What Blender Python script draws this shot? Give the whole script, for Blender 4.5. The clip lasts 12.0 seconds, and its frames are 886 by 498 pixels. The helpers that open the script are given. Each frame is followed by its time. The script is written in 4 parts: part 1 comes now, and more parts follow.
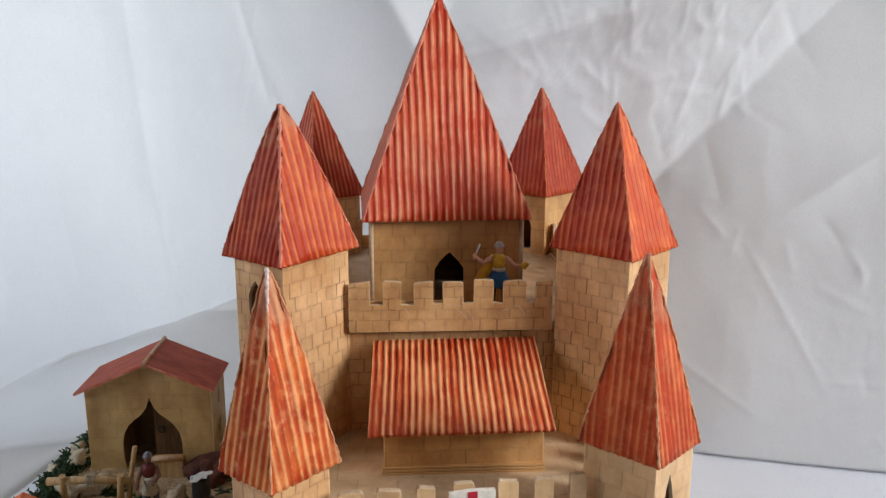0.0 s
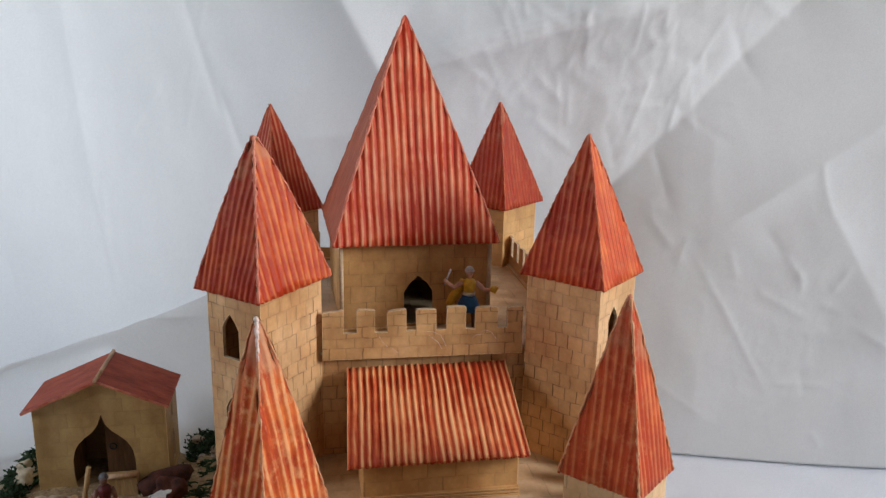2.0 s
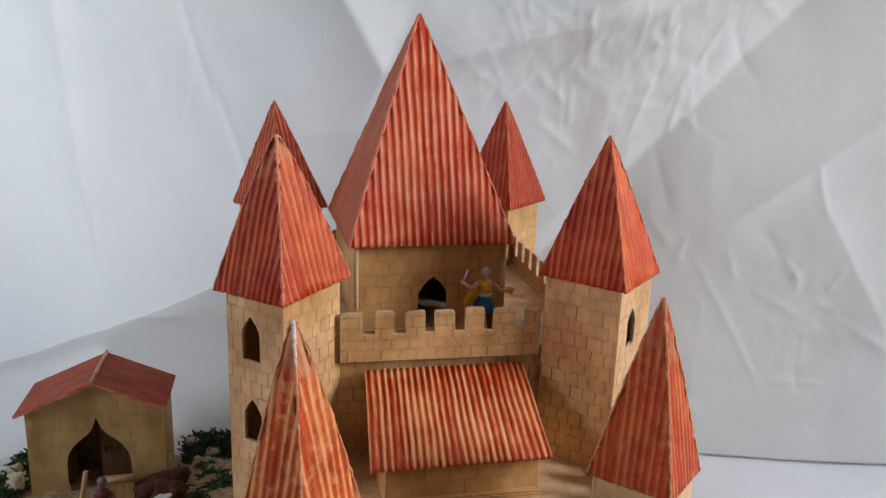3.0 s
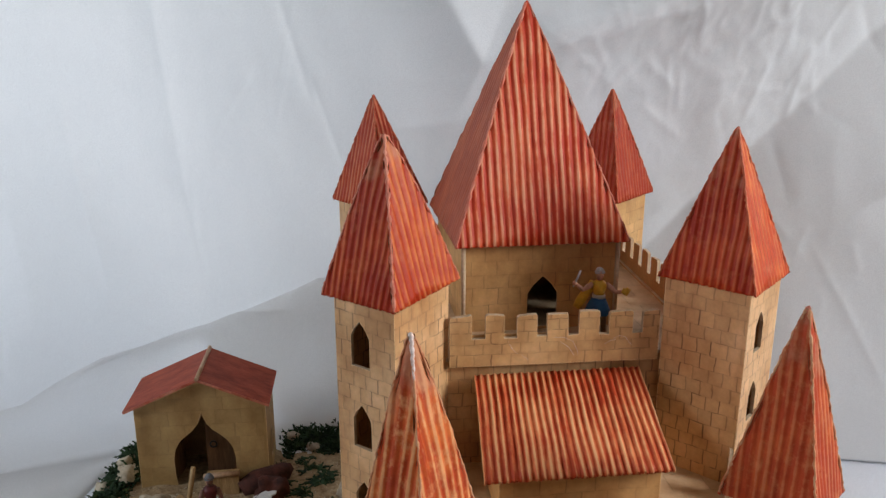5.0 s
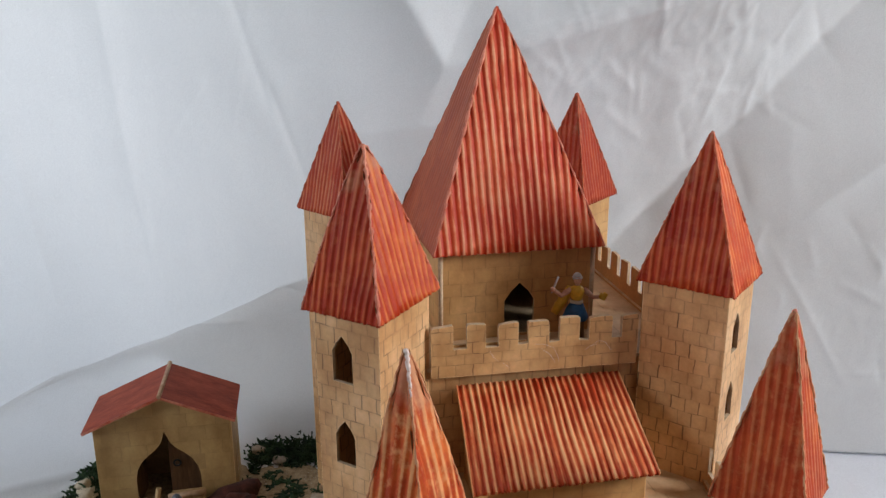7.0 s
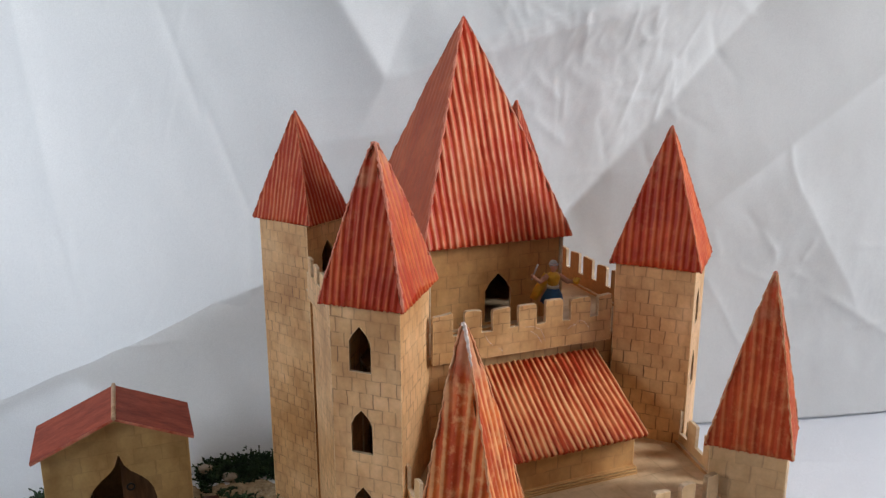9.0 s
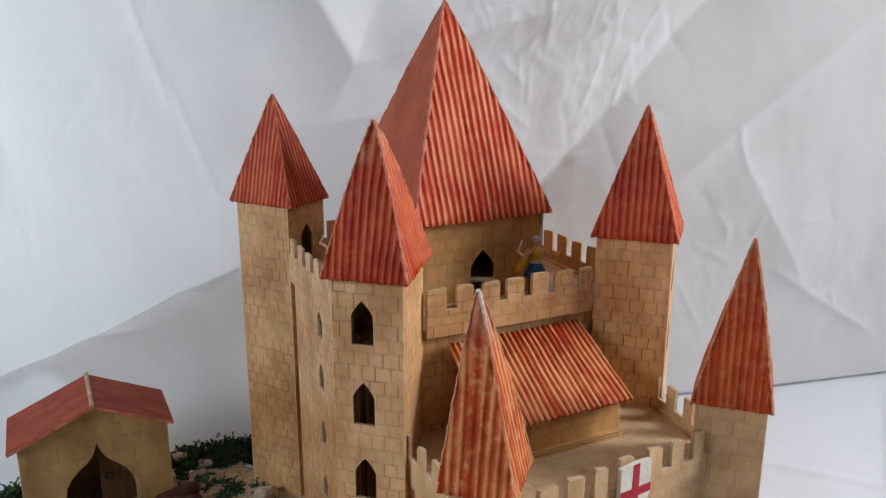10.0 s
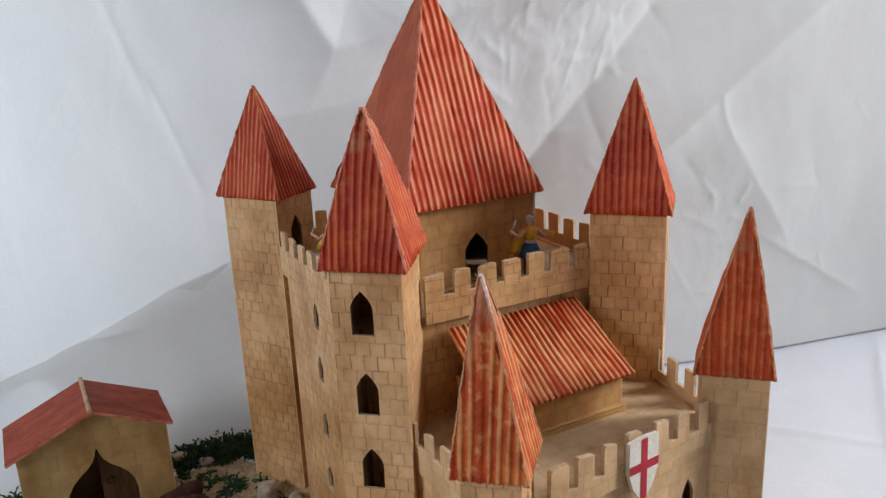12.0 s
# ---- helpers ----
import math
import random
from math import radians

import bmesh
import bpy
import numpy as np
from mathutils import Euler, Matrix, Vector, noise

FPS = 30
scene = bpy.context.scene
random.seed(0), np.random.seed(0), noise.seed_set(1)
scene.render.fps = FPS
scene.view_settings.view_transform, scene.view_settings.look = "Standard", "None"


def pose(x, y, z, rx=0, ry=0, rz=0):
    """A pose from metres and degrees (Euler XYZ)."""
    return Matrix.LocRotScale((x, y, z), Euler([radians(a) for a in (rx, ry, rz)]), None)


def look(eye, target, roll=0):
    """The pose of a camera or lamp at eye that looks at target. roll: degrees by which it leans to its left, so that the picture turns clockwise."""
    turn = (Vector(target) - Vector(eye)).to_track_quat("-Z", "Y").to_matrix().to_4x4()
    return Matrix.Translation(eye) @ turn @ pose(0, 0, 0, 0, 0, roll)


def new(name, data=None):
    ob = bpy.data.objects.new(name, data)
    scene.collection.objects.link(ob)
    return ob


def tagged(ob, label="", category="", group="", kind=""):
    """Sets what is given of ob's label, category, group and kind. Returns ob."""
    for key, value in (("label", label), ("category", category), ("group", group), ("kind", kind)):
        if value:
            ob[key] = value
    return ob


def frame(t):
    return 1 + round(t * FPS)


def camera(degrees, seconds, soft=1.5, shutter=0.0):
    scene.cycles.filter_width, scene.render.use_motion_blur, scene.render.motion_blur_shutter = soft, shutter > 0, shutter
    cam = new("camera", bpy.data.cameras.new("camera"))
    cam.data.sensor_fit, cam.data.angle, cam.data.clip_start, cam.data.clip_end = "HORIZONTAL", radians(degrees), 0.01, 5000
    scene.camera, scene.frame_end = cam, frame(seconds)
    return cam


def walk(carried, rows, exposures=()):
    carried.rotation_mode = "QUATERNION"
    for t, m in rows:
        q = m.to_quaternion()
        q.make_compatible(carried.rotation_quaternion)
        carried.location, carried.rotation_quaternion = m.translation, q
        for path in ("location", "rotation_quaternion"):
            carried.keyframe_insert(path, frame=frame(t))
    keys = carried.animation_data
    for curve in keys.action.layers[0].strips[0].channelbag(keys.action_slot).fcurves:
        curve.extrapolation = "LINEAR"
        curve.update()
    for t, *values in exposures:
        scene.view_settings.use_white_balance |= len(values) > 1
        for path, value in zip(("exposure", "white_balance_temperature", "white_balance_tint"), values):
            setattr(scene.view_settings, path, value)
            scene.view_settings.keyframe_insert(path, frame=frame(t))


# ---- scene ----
cam = camera(56.8, 12.0, soft=1.35)
PATH = [
    (0, (-0.0443, -0.7157, 0.5317), (0.0019, 0.0628, 0.3537), 0.13),
    (0.5, (-0.0451, -0.7282, 0.5463), (0.0143, 0.0456, 0.3520), 0.39),
    (1, (-0.0550, -0.7247, 0.5695), (0.0156, 0.0467, 0.3694), 0.41),
    (1.5, (-0.0644, -0.7149, 0.5773), (0.0217, 0.0531, 0.3707), 0.81),
    (2, (-0.0890, -0.7043, 0.5811), (0.0313, 0.0601, 0.3778), 1.09),
    (2.5, (-0.1191, -0.6932, 0.5822), (0.0314, 0.0658, 0.3792), 1.43),
    (2.7, (-0.1279, -0.6916, 0.5815), (0.0297, 0.0657, 0.3775), 1.88),
    (4.3, (-0.1556, -0.6701, 0.5970), (-0.0400, 0.0910, 0.3796), 1.27),
    (4.5, (-0.1563, -0.6652, 0.5909), (-0.0492, 0.0963, 0.3703), 0.93),
    (5, (-0.1590, -0.6522, 0.5903), (-0.0814, 0.1118, 0.3659), -0.07),
    (5.5, (-0.1408, -0.6424, 0.5942), (-0.0725, 0.1246, 0.3770), -1.45),
    (6, (-0.1453, -0.6436, 0.5982), (-0.0769, 0.1224, 0.3777), -0.86),
    (6.5, (-0.1581, -0.6356, 0.6031), (-0.0546, 0.1269, 0.3842), -0.87),
    (7, (-0.1902, -0.6365, 0.5962), (-0.0550, 0.1191, 0.3711), -0.25),
    (7.2, (-0.1994, -0.6345, 0.5975), (-0.0565, 0.1195, 0.3717), -0.59),
    (8.8, (-0.3102, -0.6446, 0.5801), (-0.0385, 0.0792, 0.3743), 0.27),
    (9, (-0.3294, -0.6459, 0.5790), (-0.0473, 0.0753, 0.3779), -0.07),
    (9.5, (-0.3708, -0.6521, 0.5665), (-0.0552, 0.0538, 0.3611), 0.51),
    (10, (-0.3926, -0.6453, 0.5684), (-0.0476, 0.0463, 0.3618), 0.17),
    (10.5, (-0.4233, -0.6279, 0.5669), (-0.0379, 0.0405, 0.3556), -0.09),
    (11, (-0.4311, -0.6127, 0.5669), (-0.0373, 0.0474, 0.3449), -0.68),
    (11.5, (-0.4145, -0.6247, 0.5701), (-0.0304, 0.0424, 0.3523), -0.90),
    (12, (-0.4012, -0.6338, 0.5706), (-0.0424, 0.0450, 0.3459), -2.59),
]
walk(cam, [(t, look(eye, target, roll)) for t, eye, target, roll in PATH], [(0.0, 0.05), (1.0, 0.03), (2.0, -0.10), (4.5, -0.13), (6.0, -0.13), (7.0, -0.11), (9.0, -0.03), (10.5, -0.02), (12.0, 0.02)])

# ---- light ----
world = bpy.data.worlds.new("sky")
scene.world = world
world.use_nodes = True
wn = world.node_tree
sky = wn.nodes.new("ShaderNodeTexSky")
sky.sky_type = "NISHITA"
sky.sun_disc = False
sky.sun_elevation, sky.sun_rotation = radians(35), radians(100)
wn.links.new(sky.outputs[0], wn.nodes["Background"].inputs[0])
wn.nodes["Background"].inputs[1].default_value = 0.10


def window_light(name, x, y, z, tx, ty, tz, w, h, power, colour):
    """Sky light that enters by a window opening."""
    lamp = bpy.data.lights.new(name, "AREA")
    lamp.shape, lamp.size, lamp.size_y = "RECTANGLE", w, h
    lamp.energy, lamp.color = power, colour
    ob = new(name, lamp)
    ob.matrix_world = look((x, y, z), (tx, ty, tz))
    return ob


window_light("window_light_east", 1.58, -0.85, 1.10, 0.0, -0.85, 1.10, 0.60, 1.10, 57.0, (0.965, 0.975, 1.0))
window_light("window_light_west", -2.18, -0.40, 1.15, -0.3, 0.0, 0.45, 0.80, 0.76, 25.0, (0.87, 0.93, 1.0))
window_light("window_light_north", -0.60, 1.48, 0.48, -0.60, 0.0, 0.48, 1.20, 1.00, 18.0, (0.78, 0.88, 1.0))

# ---- materials ----


def material(name, rough=0.7, spec=0.3):
    m = bpy.data.materials.new(name)
    m.use_nodes = True
    b = m.node_tree.nodes["Principled BSDF"]
    b.inputs["Roughness"].default_value = rough
    b.inputs["Specular IOR Level"].default_value = spec
    return m, m.node_tree, b


def node(nt, kind, **values):
    n = nt.nodes.new(kind)
    for key, value in values.items():
        n.inputs[key.replace("_", " ")].default_value = value
    return n


def noise_at(nt, vec, scale, detail=4.0, rough=0.55, stretch=None):
    n = node(nt, "ShaderNodeTexNoise", Scale=scale, Detail=detail, Roughness=rough)
    if stretch:
        mp = nt.nodes.new("ShaderNodeMapping")
        mp.inputs["Scale"].default_value = stretch
        nt.links.new(vec, mp.inputs["Vector"])
        vec = mp.outputs[0]
    nt.links.new(vec, n.inputs["Vector"])
    return n.outputs["Fac"]


def ramp(nt, fac, stops):
    r = nt.nodes.new("ShaderNodeValToRGB")
    e = r.color_ramp.elements
    while len(e) < len(stops):
        e.new(0.5)
    for k, (p, c) in zip(e, stops):
        k.position, k.color = p, (*c, 1.0) if len(c) == 3 else c
    nt.links.new(fac, r.inputs[0])
    return r.outputs[0]


def mix(nt, fac, a, b, kind="MIX"):
    n = nt.nodes.new("ShaderNodeMixRGB")
    n.blend_type = kind
    for sock, v in zip(n.inputs, (fac, a, b)):
        if isinstance(v, (int, float)):
            sock.default_value = v
        elif isinstance(v, tuple):
            sock.default_value = (*v, 1.0)
        else:
            nt.links.new(v, sock)
    return n.outputs[0]


def calc(nt, op, a, b=0.0):
    n = nt.nodes.new("ShaderNodeMath")
    n.operation = op
    for sock, v in zip(n.inputs, (a, b)):
        if isinstance(v, (int, float)):
            sock.default_value = v
        else:
            nt.links.new(v, sock)
    return n.outputs[0]


def bump(nt, b, height, strength, distance):
    n = node(nt, "ShaderNodeBump", Strength=strength, Distance=distance)
    nt.links.new(height, n.inputs["Height"])
    nt.links.new(n.outputs[0], b.inputs["Normal"])


def band(nt, d, inner, outer):
    """1 where d is below inner, falling to 0 at outer."""
    n = node(nt, "ShaderNodeMapRange")
    for k, v in ((1, inner), (2, outer), (3, 1.0), (4, 0.0)):
        n.inputs[k].default_value = v
    nt.links.new(d, n.inputs[0])
    return n.outputs[0]


def white_at(nt, *axes):
    """A random value for a whole number or a pair of them."""
    n = nt.nodes.new("ShaderNodeTexWhiteNoise")
    if len(axes) == 1:
        n.noise_dimensions = "1D"
        nt.links.new(axes[0], n.inputs["W"])
    else:
        n.noise_dimensions = "2D"
        xy = nt.nodes.new("ShaderNodeCombineXYZ")
        nt.links.new(axes[0], xy.inputs[0])
        nt.links.new(axes[1], xy.inputs[1])
        nt.links.new(xy.outputs[0], n.inputs["Vector"])
    return n.outputs["Value"]


def noise_1d(nt, w, scale):
    n = nt.nodes.new("ShaderNodeTexNoise")
    n.noise_dimensions = "1D"
    n.inputs["Scale"].default_value, n.inputs["Detail"].default_value = scale, 1.0
    nt.links.new(w, n.inputs["W"])
    return n.outputs["Fac"]


def stone_card(name, tint, line, brick=0.0205, row=0.0138, lines=0.85, across=0.55, rough=0.45):
    """Stained and varnished cardboard on which courses of stones are drawn by hand: short firm strokes upright, faint ones along."""
    m, nt, b = material(name, rough, 0.50)
    tc = nt.nodes.new("ShaderNodeTexCoord")
    uv, ob = tc.outputs["UV"], tc.outputs["Object"]
    wob = nt.nodes.new("ShaderNodeTexNoise")
    wob.inputs["Scale"].default_value, wob.inputs["Detail"].default_value = 70.0, 3.0
    nt.links.new(uv, wob.inputs["Vector"])
    shift = nt.nodes.new("ShaderNodeVectorMath")
    shift.operation = "MULTIPLY_ADD"
    shift.inputs[1].default_value = (0.0034, 0.0034, 0.0)
    nt.links.new(wob.outputs["Color"], shift.inputs[0])
    nt.links.new(uv, shift.inputs[2])
    sep = nt.nodes.new("ShaderNodeSeparateXYZ")
    nt.links.new(shift.outputs[0], sep.inputs[0])
    x, y = sep.outputs[0], sep.outputs[1]
    # courses of slightly unequal height, stones of unequal length, laid half over one another
    r = calc(nt, "ADD", calc(nt, "DIVIDE", y, row), calc(nt, "MULTIPLY", noise_1d(nt, y, 30.0), 0.45))
    course, high = calc(nt, "FLOOR", r), calc(nt, "FRACT", r)
    c = calc(nt, "ADD", calc(nt, "DIVIDE", x, brick), calc(nt, "MULTIPLY", calc(nt, "FLOORED_MODULO", course, 2.0), 0.5))
    c = calc(nt, "ADD", c, calc(nt, "MULTIPLY", white_at(nt, course), 0.28))
    c = calc(nt, "ADD", c, calc(nt, "MULTIPLY", noise_1d(nt, calc(nt, "ADD", x, calc(nt, "MULTIPLY", course, 1.713)), 34.0), 0.55))
    col, wide = calc(nt, "FLOOR", c), calc(nt, "FRACT", c)
    dv = calc(nt, "MULTIPLY", calc(nt, "MINIMUM", wide, calc(nt, "SUBTRACT", 1.0, wide)), brick)
    dh = calc(nt, "MULTIPLY", calc(nt, "MINIMUM", high, calc(nt, "SUBTRACT", 1.0, high)), row)
    upright = calc(nt, "MULTIPLY", band(nt, dv, 0.00018, 0.00078), calc(nt, "ADD", 0.30, calc(nt, "MULTIPLY", white_at(nt, calc(nt, "ROUND", c), course), 0.70)))
    broken = ramp(nt, noise_at(nt, uv, 105.0, 2.0), [(0.40, (0.05,) * 3), (0.62, (1.0,) * 3)])
    along = calc(nt, "MULTIPLY", calc(nt, "MULTIPLY", band(nt, dh, 0.00012, 0.00070), broken), across)
    strong = ramp(nt, noise_at(nt, uv, 15.0, 3.0, 0.6), [(0.36, (0.22,) * 3), (0.60, (1.0,) * 3)])
    ink = calc(nt, "MULTIPLY", calc(nt, "MULTIPLY", calc(nt, "MAXIMUM", upright, along), strong), lines)
    rubbed = calc(nt, "MULTIPLY", band(nt, calc(nt, "MINIMUM", dv, dh), 0.0, 0.0034), ramp(nt, noise_at(nt, uv, 42.0, 4.0, 0.65), [(0.42, (0.0,) * 3), (0.72, (0.6 * lines,) * 3)]))
    light, mid, dark = tint
    stain = ramp(nt, noise_at(nt, ob, 13.0, 4.0, 0.55), [(0.30, dark), (0.50, mid), (0.72, light)])
    varnish = ramp(nt, noise_at(nt, ob, 34.0, 4.0, 0.6, (1.0, 1.0, 0.45)), [(0.34, (0.76, 0.66, 0.54)), (0.60, (1.05, 1.05, 1.04))])
    piece = mix(nt, 0.75, stain, varnish, "MULTIPLY")
    tone = calc(nt, "ADD", 0.92, calc(nt, "MULTIPLY", white_at(nt, col, course), 0.15))
    piece = mix(nt, 1.0, piece, tone, "MULTIPLY")
    piece = mix(nt, rubbed, piece, mix(nt, 0.55, piece, dark, "MULTIPLY"))
    grain = ramp(nt, noise_at(nt, ob, 300.0, 2.0), [(0.30, (0.92,) * 3), (0.70, (1.05,) * 3)])
    base = mix(nt, 0.8, piece, grain, "MULTIPLY")
    bev = nt.nodes.new("ShaderNodeBevel")
    bev.samples = 4
    bev.inputs["Radius"].default_value = 0.0013
    geo = nt.nodes.new("ShaderNodeNewGeometry")
    dot = nt.nodes.new("ShaderNodeVectorMath")
    dot.operation = "DOT_PRODUCT"
    nt.links.new(bev.outputs[0], dot.inputs[0])
    nt.links.new(geo.outputs["Normal"], dot.inputs[1])
    edge = ramp(nt, calc(nt, "ADD", dot.outputs["Value"], calc(nt, "MULTIPLY", noise_at(nt, ob, 160.0), 0.12)), [(0.90, (0.75,) * 3), (1.04, (0.0,) * 3)])
    base = mix(nt, edge, base, tuple(min(0.9, 1.25 * q + 0.06) for q in light))
    nt.links.new(mix(nt, ink, base, line), b.inputs["Base Color"])
    bump(nt, b, calc(nt, "SUBTRACT", noise_at(nt, ob, 90.0, 3.0), ink), 0.30, 0.0006)
    return m


def plain(name, light, dark, scale, rough=0.7, fine=300.0, stretch=None, height=0.0004, spec=0.3):
    m, nt, b = material(name, rough, spec)
    ob = nt.nodes.new("ShaderNodeTexCoord").outputs["Object"]
    big = ramp(nt, noise_at(nt, ob, scale, 5.0, 0.6, stretch), [(0.32, dark), (0.68, light)])
    small = ramp(nt, noise_at(nt, ob, fine, 3.0, 0.6, stretch), [(0.30, (0.78,) * 3), (0.70, (1.1,) * 3)])
    nt.links.new(mix(nt, 0.8, big, small, "MULTIPLY"), b.inputs["Base Color"])
    bump(nt, b, noise_at(nt, ob, fine, 3.0, 0.6, stretch), 0.4, height)
    return m


def flute_paint(name, pitch, low, high, rub_sheen, wear=0.62, streaks=0.75, rough=0.5, blotch=1.6, tip=None, single=0.5, mottle=0.0, chip=0.5):
    """Corrugated card brushed with red paint: strong in the troughs, thin on the crests. U runs across the flutes.
    single: how much the flutes differ from one another; mottle: rubbed patches across them; chip: how short the worn stretches are."""
    m, nt, b = material(name, rough, 0.24)
    tc = nt.nodes.new("ShaderNodeTexCoord")
    uv, ob = tc.outputs["UV"], tc.outputs["Object"]
    sep = nt.nodes.new("ShaderNodeSeparateXYZ")
    nt.links.new(uv, sep.inputs[0])
    wave = calc(nt, "COSINE", calc(nt, "MULTIPLY", sep.outputs[0], 2 * math.pi / pitch))
    crest = calc(nt, "MULTIPLY_ADD", wave, 0.5)
    crest.node.inputs[2].default_value = 0.5
    streak = noise_at(nt, uv, 70.0, 5.0, 0.65, (3.0, 0.40, 1.0))
    patch = noise_at(nt, ob, 26.0, 4.0, 0.6)
    each = white_at(nt, calc(nt, "ROUND", calc(nt, "DIVIDE", sep.outputs[0], pitch)))
    amount = calc(nt, "ADD", calc(nt, "MULTIPLY", calc(nt, "POWER", crest, 1.1), streaks), calc(nt, "MULTIPLY", calc(nt, "SUBTRACT", streak, 0.5), 1.7))
    amount = calc(nt, "ADD", amount, calc(nt, "MULTIPLY", calc(nt, "SUBTRACT", patch, 0.5), blotch))
    amount = calc(nt, "ADD", amount, calc(nt, "MULTIPLY", calc(nt, "MULTIPLY", calc(nt, "SUBTRACT", each, 0.5), crest), single))
    colour = ramp(nt, amount, [(0.02, low), (0.38, tuple(0.5 * (x + y) for x, y in zip(low, high))), (0.80, high)])
    thin = calc(nt, "ADD", noise_at(nt, uv, 95.0, 4.0, 0.7, (1.6, chip, 1.0)), calc(nt, "MULTIPLY", calc(nt, "SUBTRACT", each, 0.5), 0.5 * single))
    thin = calc(nt, "ADD", thin, calc(nt, "MULTIPLY", calc(nt, "SUBTRACT", patch, 0.5), 0.25 * blotch))
    worn = ramp(nt, calc(nt, "MULTIPLY", calc(nt, "POWER", crest, 1.3), thin), [(0.30, (0,) * 3), (0.56, (1,) * 3)])
    # Pale crest colour: thin worn paint, and on the keep roof painted sheen too.
    paint = mix(nt, calc(nt, "MULTIPLY", worn, wear), colour, rub_sheen)
    if mottle:
        rubs = ramp(nt, noise_at(nt, ob, 75.0, 5.0, 0.7), [(0.52, (0,) * 3), (0.68, (1,) * 3)])
        paint = mix(nt, calc(nt, "MULTIPLY", rubs, mottle), paint, tuple(0.35 * q + 0.65 * w for q, w in zip(high, rub_sheen)))
        glaze = ramp(nt, noise_at(nt, ob, 48.0, 4.0, 0.65), [(0.36, (0.62, 0.50, 0.46)), (0.58, (1.0,) * 3)])
        paint = mix(nt, mottle, paint, glaze, "MULTIPLY")
    if tip:
        # paint handled away near the point, in uneven patches
        place = calc(nt, "ADD", calc(nt, "MULTIPLY", calc(nt, "SUBTRACT", sep.outputs[1], tip), 22.0), calc(nt, "MULTIPLY", calc(nt, "SUBTRACT", noise_at(nt, ob, 45.0, 4.0), 0.5), 5.0))
        paint = mix(nt, calc(nt, "MULTIPLY", ramp(nt, place, [(0.0, (0,) * 3), (1.0, (1,) * 3)]), 0.55), paint, (0.52, 0.24, 0.13))
    nt.links.new(paint, b.inputs["Base Color"])
    bump(nt, b, noise_at(nt, uv, 160.0, 4.0), 0.4, 0.0006)
    return m


STONE = stone_card("stained_card_stones", ((0.78, 0.505, 0.275), (0.64, 0.378, 0.178), (0.46, 0.235, 0.090)), (0.10, 0.042, 0.018), 0.0132, 0.0128, 1.05, 0.75)
STONE_FAINT = stone_card("stained_card_faint_stones", ((0.74, 0.455, 0.205), (0.61, 0.348, 0.138), (0.45, 0.225, 0.076)), (0.16, 0.070, 0.026), 0.0225, 0.0145, 0.70, 0.8)
STONE_PARAPET = stone_card("stained_card_long_stones", ((0.78, 0.510, 0.265), (0.64, 0.385, 0.175), (0.47, 0.248, 0.095)), (0.13, 0.056, 0.022), 0.0165, 0.0105, 0.95, 0.9)
STONE_PALE = stone_card("pale_card_few_stones", ((0.74, 0.51, 0.29), (0.65, 0.425, 0.222), (0.50, 0.300, 0.142)), (0.22, 0.115, 0.052), 0.020, 0.0150, 0.70)
STONE_DULL = stone_card("dull_ochre_card", ((0.57, 0.395, 0.178), (0.48, 0.318, 0.132), (0.36, 0.222, 0.084)), (0.12, 0.066, 0.030), 0.030, 0.019, 0.34, 0.8, 0.6)
EDGE = plain("cut_card_edge", (0.71, 0.56, 0.40), (0.49, 0.34, 0.20), 40.0, 0.8)
FLOOR = stone_card("card_courtyard_floor", ((0.74, 0.57, 0.38), (0.65, 0.475, 0.30), (0.52, 0.35, 0.20)), (0.20, 0.12, 0.06), 0.034, 0.030, 0.6, 0.9)
PITCH, FLUTE = 0.0074, 0.0063
# Keep roof: the pinkish crest colour is made paler to include the crests' sheen.
ROOF = flute_paint("red_fluted_paint", FLUTE, (0.48, 0.037, 0.011), (0.67, 0.132, 0.046), (0.81, 0.42, 0.25), 0.68, 0.58, blotch=1.7, single=0.30, chip=0.35)
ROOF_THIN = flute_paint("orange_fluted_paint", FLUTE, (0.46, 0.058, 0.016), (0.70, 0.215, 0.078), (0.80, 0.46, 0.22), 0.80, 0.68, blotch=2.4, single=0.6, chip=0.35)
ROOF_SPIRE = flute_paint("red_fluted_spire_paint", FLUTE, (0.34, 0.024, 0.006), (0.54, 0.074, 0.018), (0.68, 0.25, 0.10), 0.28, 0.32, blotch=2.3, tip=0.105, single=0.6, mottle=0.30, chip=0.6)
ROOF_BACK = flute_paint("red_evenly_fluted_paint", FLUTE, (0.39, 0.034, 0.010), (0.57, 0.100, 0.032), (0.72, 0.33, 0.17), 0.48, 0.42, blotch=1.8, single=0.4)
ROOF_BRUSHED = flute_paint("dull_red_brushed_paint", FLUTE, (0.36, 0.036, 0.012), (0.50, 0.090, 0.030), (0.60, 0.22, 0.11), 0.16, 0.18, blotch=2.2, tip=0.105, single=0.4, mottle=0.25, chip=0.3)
# Lit copy of ROOF_SPIRE: east light put into the colour of ML's right-hand slopes.
ROOF_LIT_RED = flute_paint("lit_side_red_fluted_paint", FLUTE, (0.42, 0.034, 0.007), (0.62, 0.108, 0.024), (0.76, 0.33, 0.12), 0.40, 0.44, blotch=2.2, tip=0.105, single=0.5, mottle=0.20, chip=0.7)
